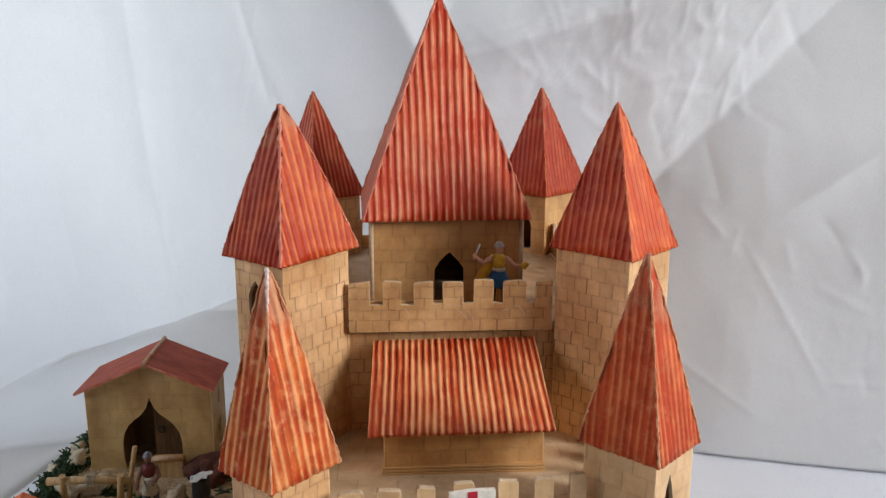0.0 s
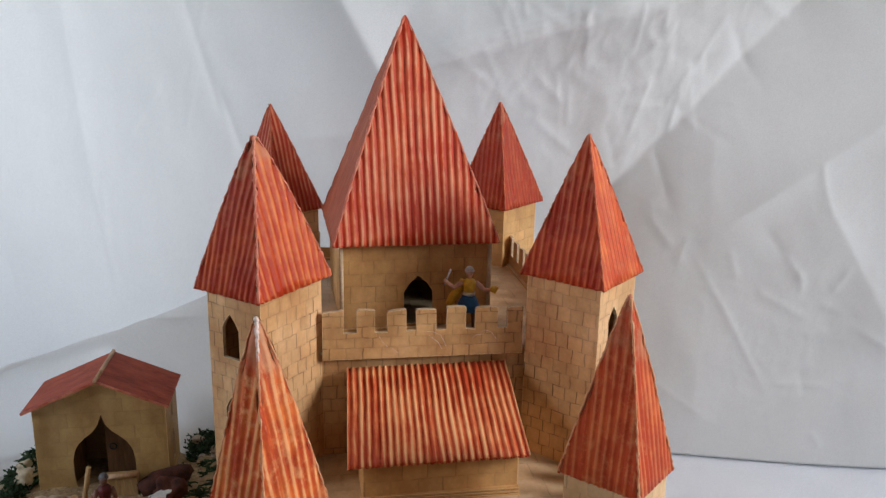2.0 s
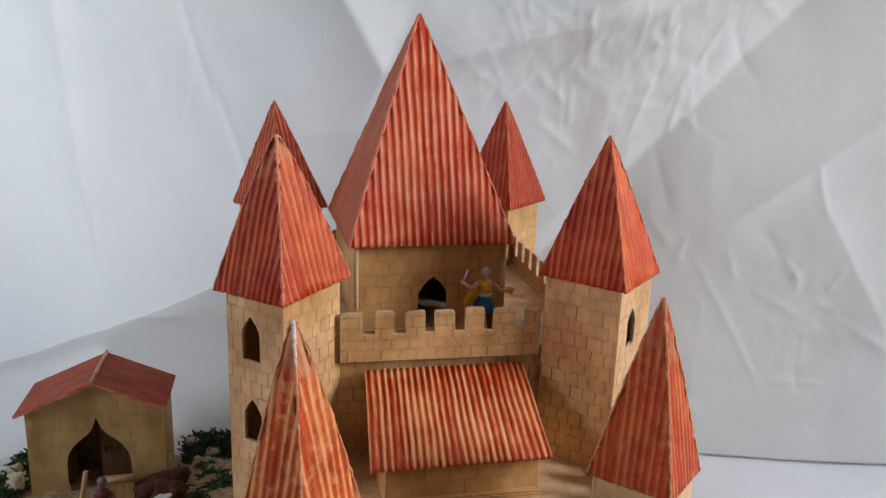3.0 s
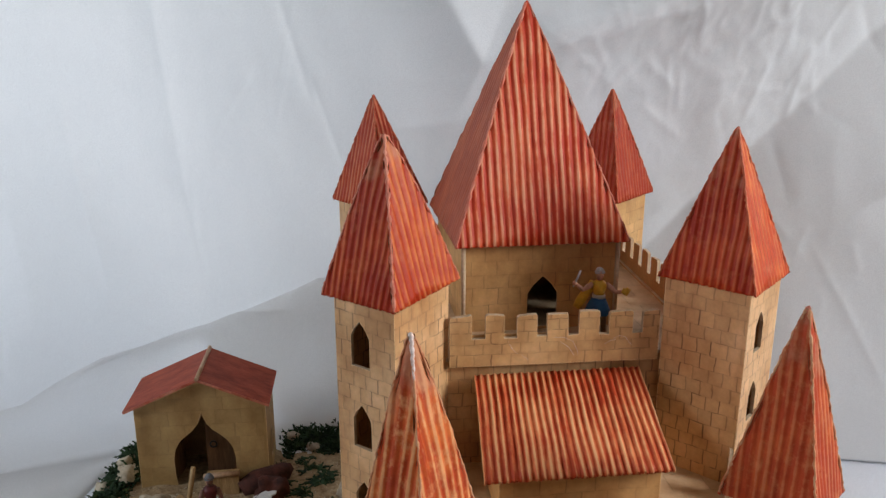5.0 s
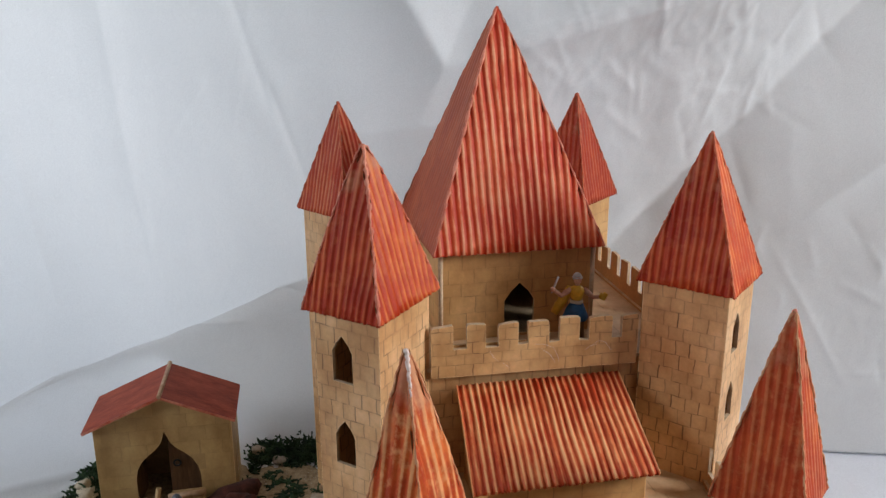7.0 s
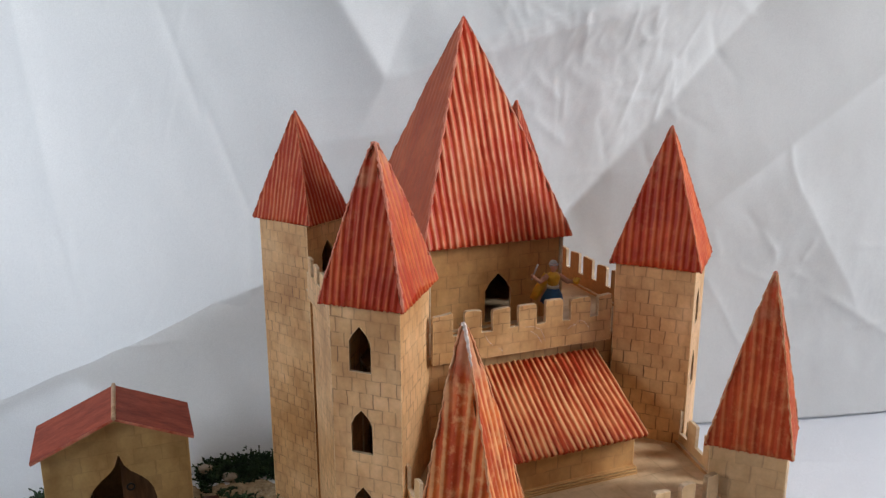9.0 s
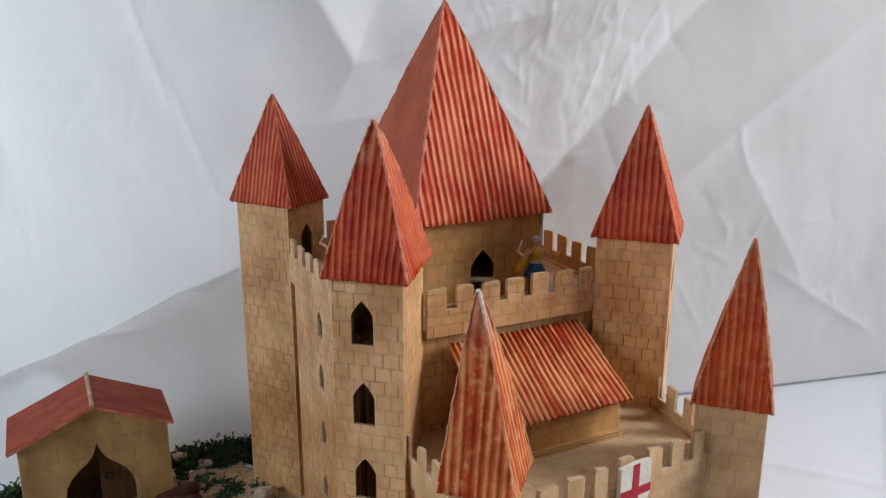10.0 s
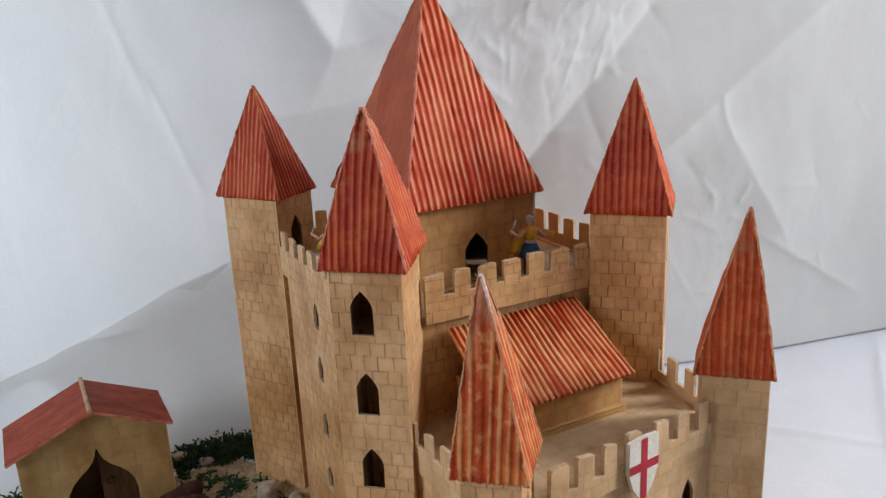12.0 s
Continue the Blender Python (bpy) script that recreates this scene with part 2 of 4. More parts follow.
# Lit, more orange copy of ROOF_SPIRE for the east-facing slopes of MR.
ROOF_LIT_ORANGE = flute_paint("lit_side_orange_brushed_paint", FLUTE, (0.50, 0.055, 0.010), (0.72, 0.160, 0.034), (0.82, 0.40, 0.16), 0.24, 0.20, blotch=2.0, single=0.5, mottle=0.20)
ROOF_ORANGE = flute_paint("worn_orange_fluted_paint", FLUTE, (0.46, 0.056, 0.010), (0.68, 0.160, 0.030), (0.76, 0.42, 0.19), 0.60, 0.36, blotch=3.2, tip=0.090, single=0.9, mottle=0.72, chip=1.5)
ROOF_DULL = flute_paint("dull_red_fluted_paint", FLUTE, (0.44, 0.052, 0.012), (0.60, 0.120, 0.030), (0.70, 0.30, 0.13), 0.34, 0.22, blotch=2.4, tip=0.11, single=0.8, mottle=0.50, chip=1.0)
ROOF_PLAIN = plain("smooth_dull_red_paint", (0.46, 0.110, 0.045), (0.32, 0.058, 0.024), 40.0, 0.55, 200.0, (1, 1, 0.4))
VARNISH = plain("orange_brown_varnished_card", (0.50, 0.25, 0.095), (0.34, 0.15, 0.050), 30.0, 0.45)
# Brown card under the roofs; also darkens keep and hut interiors, where shade falls.
LINER = plain("brown_card_liner", (0.40, 0.25, 0.13), (0.28, 0.16, 0.08), 30.0)
HIP = plain("rubbed_red_ridge_paper", (0.74, 0.30, 0.20), (0.50, 0.10, 0.055), 60.0, 0.5)
SEAM = plain("brushed_red_ridge_paper", (0.66, 0.185, 0.080), (0.42, 0.070, 0.028), 60.0, 0.5)
SEAM_PALE = plain("worn_orange_ridge_paper", (0.70, 0.40, 0.22), (0.52, 0.16, 0.06), 60.0, 0.5)
PALE = plain("pale_glue_tip", (0.78, 0.70, 0.66), (0.60, 0.40, 0.34), 150.0, 0.35)
HUTROOF = plain("flat_red_brushed_paint", (0.42, 0.082, 0.040), (0.23, 0.036, 0.018), 46.0, 0.6, 240.0, (0.35, 1.6, 1.6), 0.0004, 0.15)
HUTEDGE = plain("light_wood_strip", (0.62, 0.42, 0.27), (0.44, 0.26, 0.15), 60.0, 0.6)

def cotton(name, through_share):
    m = plain(name, (0.85, 0.85, 0.85), (0.80, 0.80, 0.80), 7.0, 0.9, 900.0, None, 0.0003, 0.1)
    nt = m.node_tree
    b = nt.nodes["Principled BSDF"]
    thin = nt.nodes.new("ShaderNodeBsdfTranslucent")
    thin.inputs["Color"].default_value = (0.80, 0.80, 0.80, 1)
    both = nt.nodes.new("ShaderNodeMixShader")
    both.inputs[0].default_value = through_share
    nt.links.new(b.outputs[0], both.inputs[1])
    nt.links.new(thin.outputs[0], both.inputs[2])
    nt.links.new(both.outputs[0], nt.nodes["Material Output"].inputs[0])
    return m


CLOTHMAT = cotton("white_cotton_sheet", 0.34)
# Same cotton; its share let through is set apart to tune the drape's brightness.
DRAPEMAT = cotton("drape_white_cotton_sheet", 0.28)
TABLEMAT = plain("bluish_white_cotton_sheet", (0.80, 0.83, 0.895), (0.76, 0.79, 0.855), 7.0, 0.9, 900.0, None, 0.0003, 0.1)
SAND = plain("sand_and_crumbs", (0.49, 0.365, 0.215), (0.23, 0.15, 0.08), 150.0, 0.95, 520.0, None, 0.002)
MOSS = plain("dark_dyed_moss", (0.055, 0.105, 0.045), (0.010, 0.024, 0.013), 70.0, 0.9)
PALEROCK = plain("pale_limestone", (0.64, 0.57, 0.45), (0.46, 0.38, 0.27), 60.0, 0.85, 260.0, None, 0.0015)
# Flesh plastic of the knight, darkened in colour for the shade he stands in.
FLESH_SHADED = plain("shaded_flesh_plastic", (0.26, 0.13, 0.095), (0.13, 0.065, 0.05), 160.0, 0.5)
CANVAS = plain("beige_plastic", (0.42, 0.36, 0.27), (0.28, 0.23, 0.17), 160.0, 0.6)
GREYPLASTIC = plain("dark_grey_plastic", (0.12, 0.11, 0.11), (0.05, 0.05, 0.05), 120.0, 0.5)
ROCK = plain("grey_beige_stone", (0.52, 0.44, 0.34), (0.30, 0.23, 0.16), 60.0, 0.85, 260.0, None, 0.0015)
ORANGE = plain("bright_orange_paint", (0.80, 0.22, 0.055), (0.66, 0.13, 0.03), 60.0, 0.5)
WOOD = plain("peeled_stick_wood", (0.56, 0.38, 0.19), (0.38, 0.23, 0.10), 60.0, 0.6, 300.0, (4, 4, 0.6))
DARKWOOD = plain("dark_stained_door_wood", (0.20, 0.105, 0.050), (0.10, 0.050, 0.024), 50.0, 0.6, 240.0, (4, 4, 0.5))
BARK = plain("red_brown_bark", (0.12, 0.036, 0.024), (0.030, 0.012, 0.009), 60.0, 0.8)
IRON = plain("black_iron", (0.030, 0.030, 0.030), (0.012, 0.012, 0.012), 80.0, 0.45)
STRING = plain("grey_string", (0.45, 0.40, 0.32), (0.30, 0.26, 0.20), 200.0, 0.9)
TIN = plain("pale_tin", (0.60, 0.60, 0.58), (0.46, 0.46, 0.45), 80.0, 0.4)
SHIELDWHITE = plain("ivory_shield_paint", (0.84, 0.81, 0.74), (0.74, 0.69, 0.60), 60.0, 0.5)
SHIELDRED = plain("crimson_shield_paint", (0.52, 0.022, 0.045), (0.40, 0.014, 0.03), 60.0, 0.5)
YELLOW = plain("yellow_plastic", (0.82, 0.50, 0.06), (0.66, 0.35, 0.035), 120.0, 0.45)
BLUE = plain("blue_plastic", (0.030, 0.13, 0.32), (0.018, 0.08, 0.20), 120.0, 0.45)
HAIR = plain("pale_grey_plastic", (0.60, 0.60, 0.62), (0.42, 0.42, 0.45), 120.0, 0.4)
SKIN = plain("flesh_plastic", (0.74, 0.42, 0.31), (0.58, 0.29, 0.20), 120.0, 0.45)
SILVER = plain("grey_plastic", (0.17, 0.175, 0.19), (0.09, 0.095, 0.11), 120.0, 0.4)
# Dark red of the knight's tunic, deepened further for his shade.
REDCLOTH = plain("shaded_red_plastic", (0.16, 0.024, 0.024), (0.05, 0.014, 0.014), 160.0, 0.5)
WHITEP = plain("white_plastic", (0.70, 0.68, 0.62), (0.55, 0.52, 0.46), 120.0, 0.5)
# Tone of the unseen south wall, set by how much fill it bounces.
FILLWALL = plain("fill_room_wall", (0.30, 0.29, 0.27), (0.26, 0.25, 0.23), 2.0, 0.9, 120.0)
WALLPAINT = plain("beige_room_wall", (0.24, 0.225, 0.20), (0.21, 0.195, 0.17), 2.0, 0.9, 120.0)
PARQUET = plain("brown_wood_floor", (0.30, 0.19, 0.10), (0.20, 0.12, 0.06), 5.0, 0.5, 60.0, (1, 6, 1))
FRAMEPAINT = plain("white_window_frame_paint", (0.80, 0.80, 0.78), (0.74, 0.74, 0.72), 4.0, 0.4)

# ---- building helpers ----
from mathutils.geometry import tessellate_polygon as tessellate

UP = Vector((0, 0, 1))


def part(name, bm, mats, parent=None, label=""):
    """Links a bmesh as one mesh object under a thing or a part."""
    me = bpy.data.meshes.new(name)
    bm.normal_update()
    bm.to_mesh(me)
    bm.free()
    for m in mats if isinstance(mats, (list, tuple)) else [mats]:
        me.materials.append(m)
    ob = new(name, me)
    if parent is not None:
        ob.parent = parent
    if label:
        tagged(ob, label)
    return ob


def thing(name, label, category, at=(0, 0, 0), turn=0.0, group="", kind=""):
    ob = new(name)
    ob.empty_display_size = 0.02
    ob.matrix_world = pose(*at, 0, 0, turn)
    return tagged(ob, label, category, group, kind)


def mesh():
    bm = bmesh.new()
    bm.loops.layers.uv.new("uv")
    return bm


def face(bm, verts, uvs=None, mat=0, smooth=False):
    try:
        f = bm.faces.new(verts)
    except ValueError:
        return None
    f.material_index, f.smooth = mat, smooth
    if uvs:
        lay = bm.loops.layers.uv.active
        for loop, q in zip(f.loops, uvs):
            loop[lay].uv = q
    return f


def panel(bm, o, u, outline, holes=(), t=0.003, v=UP, ends=(0.0, 0.0), shift=(0.0, 0.0), front=0, edge=1, back=None):
    """A sheet of card with holes cut through it. Its outer face lies on o, with u to the right and v up; ends: mitre at both sides."""
    o, u, v = Vector(o), Vector(u).normalized(), Vector(v).normalized()
    n = u.cross(v)
    loops = [list(outline), *[list(h) for h in holes]]
    xs = [p[0] for p in outline]
    lo, hi = min(xs), max(xs)
    flat = [p for loop in loops for p in loop]
    fv = [bm.verts.new(o + u * x + v * y) for x, y in flat]
    bv = [bm.verts.new(o + u * (x + (ends[0] if x < lo + 1e-6 else -ends[1] if x > hi - 1e-6 else 0.0)) + v * y - n * t) for x, y in flat]
    from_uv = [(x + shift[0], y + shift[1]) for x, y in flat]
    for tri in tessellate([[Vector((x, y, 0)) for x, y in loop] for loop in loops]):
        a, b, c = tri
        (ax, ay), (bx, by), (cx, cy) = flat[a], flat[b], flat[c]
        if (bx - ax) * (cy - ay) - (by - ay) * (cx - ax) < 0:
            b, c = c, b
        face(bm, [fv[a], fv[b], fv[c]], [from_uv[a], from_uv[b], from_uv[c]], front)
        face(bm, [bv[a], bv[c], bv[b]], [from_uv[a], from_uv[c], from_uv[b]], front if back is None else back)
    k = 0
    for loop in loops:
        m = len(loop)
        for i in range(m):
            a, b = k + i, k + (i + 1) % m
            face(bm, [fv[b], fv[a], bv[a], bv[b]], [from_uv[b], from_uv[a], from_uv[a], from_uv[b]], edge)
        k += m


def pointed(cx, z0, w, h, spring=0.66):
    """The outline of a pointed window."""
    a = w / 2
    return [(cx - a, z0), (cx + a, z0), (cx + a, z0 + spring * h), (cx + 0.62 * a, z0 + (spring + 0.17) * h), (cx, z0 + h),
            (cx - 0.62 * a, z0 + (spring + 0.17) * h), (cx - a, z0 + spring * h)]


def rect(x0, y0, x1, y1):
    return [(x0, y0), (x1, y0), (x1, y1), (x0, y1)]


def battlement(x0, x1, z0, zc, zt, merlons, seed=0):
    """The outline of a wall that ends in worn, hand-cut merlons, given as pairs of left and right."""
    rnd = random.Random(seed)
    jit = lambda s=0.0008: rnd.uniform(-s, s)
    top = []
    for a, b in merlons:
        zl, zr = zt + jit(0.0012), zt + jit(0.0012)
        ra, rb = rnd.uniform(0.0008, 0.0026), rnd.uniform(0.0008, 0.0026)
        at, bt = a + jit(0.0006), b + jit(0.0006)
        top += [(a, zc + jit()), (at, zl - ra), (at + 0.3 * ra, zl - 0.3 * ra), (at + ra, zl), (0.5 * (at + bt) + jit(), 0.5 * (zl + zr) + jit(0.0004)),
                (bt - rb, zr), (bt - 0.3 * rb, zr - 0.3 * rb), (bt, zr - rb), (b, zc + jit())]
    if merlons[0][0] > x0 + 1e-5:
        top.insert(0, (x0, zc))
    else:
        top.pop(0)
    if merlons[-1][1] < x1 - 1e-5:
        top.append((x1, zc))
    else:
        top.pop()
    return [(x0, z0), (x1, z0)] + top[::-1]


def even(x0, x1, count, share=0.55, start=0.0):
    """Evenly set merlons between x0 and x1."""
    step = (x1 - x0) / count
    return [(x0 + step * (i + start), x0 + step * (i + start + share)) for i in range(count)]


def ripple(angle):
    """The section of corrugated card: broad round crests, narrow troughs."""
    return 2.0 * (0.5 + 0.5 * math.cos(angle)) ** 0.6 - 1.0


def flutes(bm, a, b, apex, pitch=PITCH, amp=0.0011, phase=0.0, seed=0, top=None, mat=0, lip=0):
    """One slope of corrugated card over the edge a-b. It ends in the point apex, or at the edge top (two points)."""
    rnd = random.Random(seed)
    a, b = Vector(a), Vector(b)
    u = b - a
    length = u.length
    u.normalize()
    if top is None:
        p = Vector(apex)
        n = u.cross(p - a).normalized()
        v = n.cross(u)
        sa, height = (p - a).dot(u), (p - a).dot(v)
        peak = lambda s: height * min(max(s, 0) / max(sa, 1e-6), max(length - s, 0) / max(length - sa, 1e-6), 1.0)
        lean = lambda s: 0.0
    else:
        p, q = Vector(top[0]), Vector(top[1])
        n = u.cross(p - a).normalized()
        v = n.cross(u)
        height = (p - a).dot(v)
        peak = lambda s: height
        lean = lambda s: (p - a).dot(u) + s / length * ((q - p).length - length)
    count = max(8, int(length / pitch * 8))
    stops = [length * i / count for i in range(count + 1)]
    rows = 14
    thick = amp + 0.0014
    wob = [rnd.uniform(-0.0007, 0.0007) for _ in range(count + 1)]
    grid_t, grid_b, uv = [], [], []
    for i, s in enumerate(stops):
        ct, cb, cu = [], [], []
        for j in range(rows + 1):
            h = (peak(s) + (0.0010 * math.cos(2 * math.pi * s / pitch + phase) + wob[i] if top is None and 0 < i < count else 0.0)) * j / rows
            uneven = 0.0009 * noise.noise(Vector((s * 55, h * 30, seed * 3.1)))
            crush = 1.0 + 0.60 * noise.noise(Vector((s * 90, h * 60, seed * 7.7)))
            fade = min(1.0, max(0.0, peak(s) - h) / 0.004 + 0.7) if top is None else 1.0
            off = amp * crush * fade * ripple(2 * math.pi * s / pitch + phase) + uneven
            sway = 0.0009 * noise.noise(Vector((s * 30, h * 28, seed * 1.9))) if 0 < i < count else 0.0
            base = a + u * (s + sway + lean(s) * (j / rows)) + v * (h + (wob[i] * (1 - j / rows)))
            ct.append(bm.verts.new(base + n * off))
            cb.append(bm.verts.new(base - n * thick))
            cu.append(((s / pitch + phase / (2 * math.pi)) * FLUTE, h))
        grid_t.append(ct), grid_b.append(cb), uv.append(cu)
    for i in range(count):
        for j in range(rows):
            q = [(i, j), (i + 1, j), (i + 1, j + 1), (i, j + 1)]
            face(bm, [grid_t[x][y] for x, y in q], [uv[x][y] for x, y in q], mat, True)
            face(bm, [grid_b[x][y] for x, y in q[::-1]], [uv[x][y] for x, y in q[::-1]], 1)
        face(bm, [grid_t[i + 1][0], grid_t[i][0], grid_b[i][0], grid_b[i + 1][0]], [uv[i + 1][0], uv[i][0], uv[i][0], uv[i + 1][0]], lip)
        if top is not None:
            face(bm, [grid_t[i][-1], grid_t[i + 1][-1], grid_b[i + 1][-1], grid_b[i][-1]], [uv[i][-1], uv[i + 1][-1], uv[i + 1][-1], uv[i][-1]], 0)
    if top is not None:
        for i in (0, count):
            for j in range(rows):
                q = [grid_t[i][j], grid_t[i][j + 1], grid_b[i][j + 1], grid_b[i][j]]
                face(bm, q if i == 0 else q[::-1], [uv[i][j]] * 4, 0)


def tube(bm, pts, radii, sides=8, mat=0, cap=True, wobble=0.0, seed=0):
    """A round bar through points."""
    rnd = random.Random(seed)
    pts = [Vector(p) for p in pts]
    radii = radii if isinstance(radii, (list, tuple)) else [radii] * len(pts)
    rings = []
    side = None
    for i, p in enumerate(pts):
        d = (pts[min(i + 1, len(pts) - 1)] - pts[max(i - 1, 0)]).normalized()
        if side is None:
            side = d.orthogonal().normalized()
        side = (side - d * side.dot(d)).normalized()
        other = d.cross(side)
        r = radii[i]
        rings.append([bm.verts.new(p + (side * math.cos(k * 2 * math.pi / sides) + other * math.sin(k * 2 * math.pi / sides)) * r * (1 + rnd.uniform(-wobble, wobble)))
                      for k in range(sides)])
    for r0, r1 in zip(rings, rings[1:]):
        for k in range(sides):
            face(bm, [r0[k], r0[(k + 1) % sides], r1[(k + 1) % sides], r1[k]], None, mat, True)
    if cap:
        face(bm, rings[0][::-1], None, mat)
        face(bm, rings[-1], None, mat)


def box(bm, x0, y0, z0, x1, y1, z1, mat=0, bevel=0.0):
    r = bmesh.ops.create_cube(bm, size=1.0, matrix=Matrix.Translation(((x0 + x1) / 2, (y0 + y1) / 2, (z0 + z1) / 2)) @ Matrix.Diagonal((x1 - x0, y1 - y0, z1 - z0, 1)))
    faces = {f for v in r["verts"] for f in v.link_faces}
    for f in faces:
        f.material_index = mat
    if bevel:
        bmesh.ops.bevel(bm, geom=list({e for f in faces for e in f.edges}), offset=bevel, segments=2, affect="EDGES", profile=0.6)


def blob(bm, at, size, seed=0, rough=0.25, mat=0, level=2, freq=1.6):
    """An uneven lump such as a stone."""
    r = bmesh.ops.create_icosphere(bm, subdivisions=level, radius=1.0)
    for v in r["verts"]:
        k = 1 + rough * noise.noise(v.co * freq + Vector((seed * 5.3, seed * 1.7, 0)))
        v.co = Vector((v.co.x * size[0] * k + at[0], v.co.y * size[1] * k + at[1], v.co.z * size[2] * k + at[2]))
    for f in {f for v in r["verts"] for f in v.link_faces}:
        f.material_index, f.smooth = mat, True


# ---- the room ----


def room():
    wall_t, x0, x1, y0, y1, z0, z1 = 0.12, -2.2, 1.6, -2.6, 1.5, -0.75, 1.85
    for name, o, u, width, hole in (
        ("wall_north", (x0, y1, z0), (1, 0, 0), x1 - x0, (0.98, 0.71, 2.22, 1.75)),
        ("wall_south", (x1, y0, z0), (-1, 0, 0), x1 - x0, None),
        ("wall_east", (x1, y1, z0), (0, -1, 0), y1 - y0, (2.03, 1.28, 2.67, 2.42)),
        ("wall_west", (x0, y0, z0), (0, 1, 0), y1 - y0, (1.78, 1.50, 2.62, 2.30)),
    ):
        bm = mesh()
        panel(bm, o, u, rect(0, 0, width, z1 - z0), [rect(*hole)] if hole else [], -wall_t, edge=0)
        # The south wall is out of view and lighter, to throw fill onto the front.
        white = name == "wall_south"
        tagged(part(name, bm, FILLWALL if white else WALLPAINT), "unseen room wall toned to bounce front fill" if white else "plain beige painted room wall", "wall", kind="structure")
        if hole:
            n = {"wall_east": "window_1", "wall_west": "window_2", "wall_north": "window_3"}[name]
            win = thing(n, "white framed window that lets daylight in", "window", kind="structure")
            a, b, c, d = hole
            uu, oo = Vector(u), Vector(o)
            out = uu.cross(UP)
            for p, q, r, s in ((a, b, c, b + 0.05), (a, d - 0.05, c, d), (a, b + 0.05, a + 0.05, d - 0.05), (c - 0.05, b + 0.05, c, d - 0.05)):
                bm = mesh()
                panel(bm, oo - out * -0.07, u, rect(p, q, r, s), [], 0.04, edge=0)
                part("window_frame", bm, FRAMEPAINT, win)
    bm = mesh()
    box(bm, x0 - 0.12, y0 - 0.12, z0 - 0.1, x1 + 0.12, y1 + 0.12, z0)
    tagged(part("floor", bm, PARQUET), "brown wooden room floor", "floor", kind="structure")
    bm = mesh()
    box(bm, x0 - 0.12, y0 - 0.12, z1, x1 + 0.12, y1 + 0.12, z1 + 0.1)
    tagged(part("ceiling", bm, WALLPAINT), "plain beige room ceiling", "ceiling", kind="structure")


room()


# ---- table, cloths ----
def table():
    t = thing("table", "plain wooden table hidden under a white sheet", "table", (0.05, 0.18, -0.75))
    bm = mesh()
    box(bm, -1.25, -0.74, 0.70, 1.25, 0.62, 0.735, 0, 0.004)
    part("tabletop", bm, WOOD, t)
    for sx in (-1, 1):
        for sy in (-0.68, 0.56):
            bm = mesh()
            box(bm, sx * 1.18 - 0.03, sy - 0.03, 0, sx * 1.18 + 0.03, sy + 0.03, 0.70, 0, 0.003)
            part("leg", bm, WOOD, t)


table()


def crease(x, z, c):
    """The height of one fold at places of a sheet. c: two ends, width, height."""
    x0, z0, x1, z1, w, h = c
    dx, dz = x1 - x0, z1 - z0
    length = math.hypot(dx, dz)
    s = ((x - x0) * dx + (z - z0) * dz) / length
    d = ((x - x0) * dz - (z - z0) * dx) / length
    k = np.clip(np.minimum(s, length - s) / (0.25 * length), 0.0, 1.0)
    return h * np.exp(-np.abs(d) / w) * k * k * (3 - 2 * k)


def sheet_line(x):
    xs = [-1.8, -0.9, -0.45, 0.0, 0.18, 0.36, 0.60, 0.90, 1.30]
    ys = [0.64, 0.62, 0.60, 0.50, 0.425, 0.318, 0.246, 0.183, 0.10]
    return sum(np.interp(x + d, xs, ys) for d in (-0.07, -0.035, 0, 0.035, 0.07)) / 5


FOLDS = [
    (-0.295, 0.72, -0.215, 0.44, 0.007, -0.0024),
    (-0.232, 0.53, -0.160, 0.31, 0.007, -0.0022),
    (0.02, 0.55, 0.36, 0.64, 0.030, 0.016),
    (-0.16, 0.43, 0.12, 0.475, 0.045, 0.009),
    (0.15, 0.19, 0.80, 0.955, 0.095, -0.042),
    (0.40, 0.30, 0.82, 0.635, 0.025, 0.008),
    (0.40, 0.32, 0.53, 0.09, 0.0045, 0.0016),
    (0.22, 0.33, 0.36, 0.40, 0.008, 0.003),
    (0.30, 0.16, 0.46, 0.05, 0.005, 0.0014),
    (-0.60, 0.50, -0.55, 0.15, 0.020, 0.005),
    (-0.46, 0.78, -0.42, 0.30, 0.030, 0.006),
    (-0.75, 0.70, -0.66, 0.10, 0.040, 0.005),
    (0.60, 0.22, 0.86, 0.06, 0.010, 0.004),
    (0.55, 0.40, 0.70, 0.15, 0.060, 0.012),
]


def small_creases(seed, count, cx, cz, rx, rz, size, lean):
    """Short crumples strewn about a place of a sheet."""
    rnd = random.Random(seed)
    out = []
    for _ in range(count):
        x, z = rnd.gauss(cx, rx), rnd.gauss(cz, rz)
        a, length = rnd.gauss(lean, 0.7), size * rnd.uniform(0.4, 1.3)
        dx, dz = 0.5 * length * math.cos(a), 0.5 * length * math.sin(a)
        w = rnd.uniform(0.0028, 0.0065)
        out.append((x - dx, z - dz, x + dx, z + dz, w, w * rnd.choice((-0.28, 0.28, 0.40, 0.52))))
    return out


CRUMPLES = (small_creases(3, 70, 0.26, 0.56, 0.12, 0.10, 0.10, 1.2) + small_creases(4, 20, 0.54, 0.22, 0.16, 0.10, 0.08, -0.9) + small_creases(5, 20, -0.45, 0.35, 0.22, 0.20, 0.16, 1.3)
            + small_creases(6, 30, 0.36, 0.60, 0.08, 0.07, 0.07, -0.6))


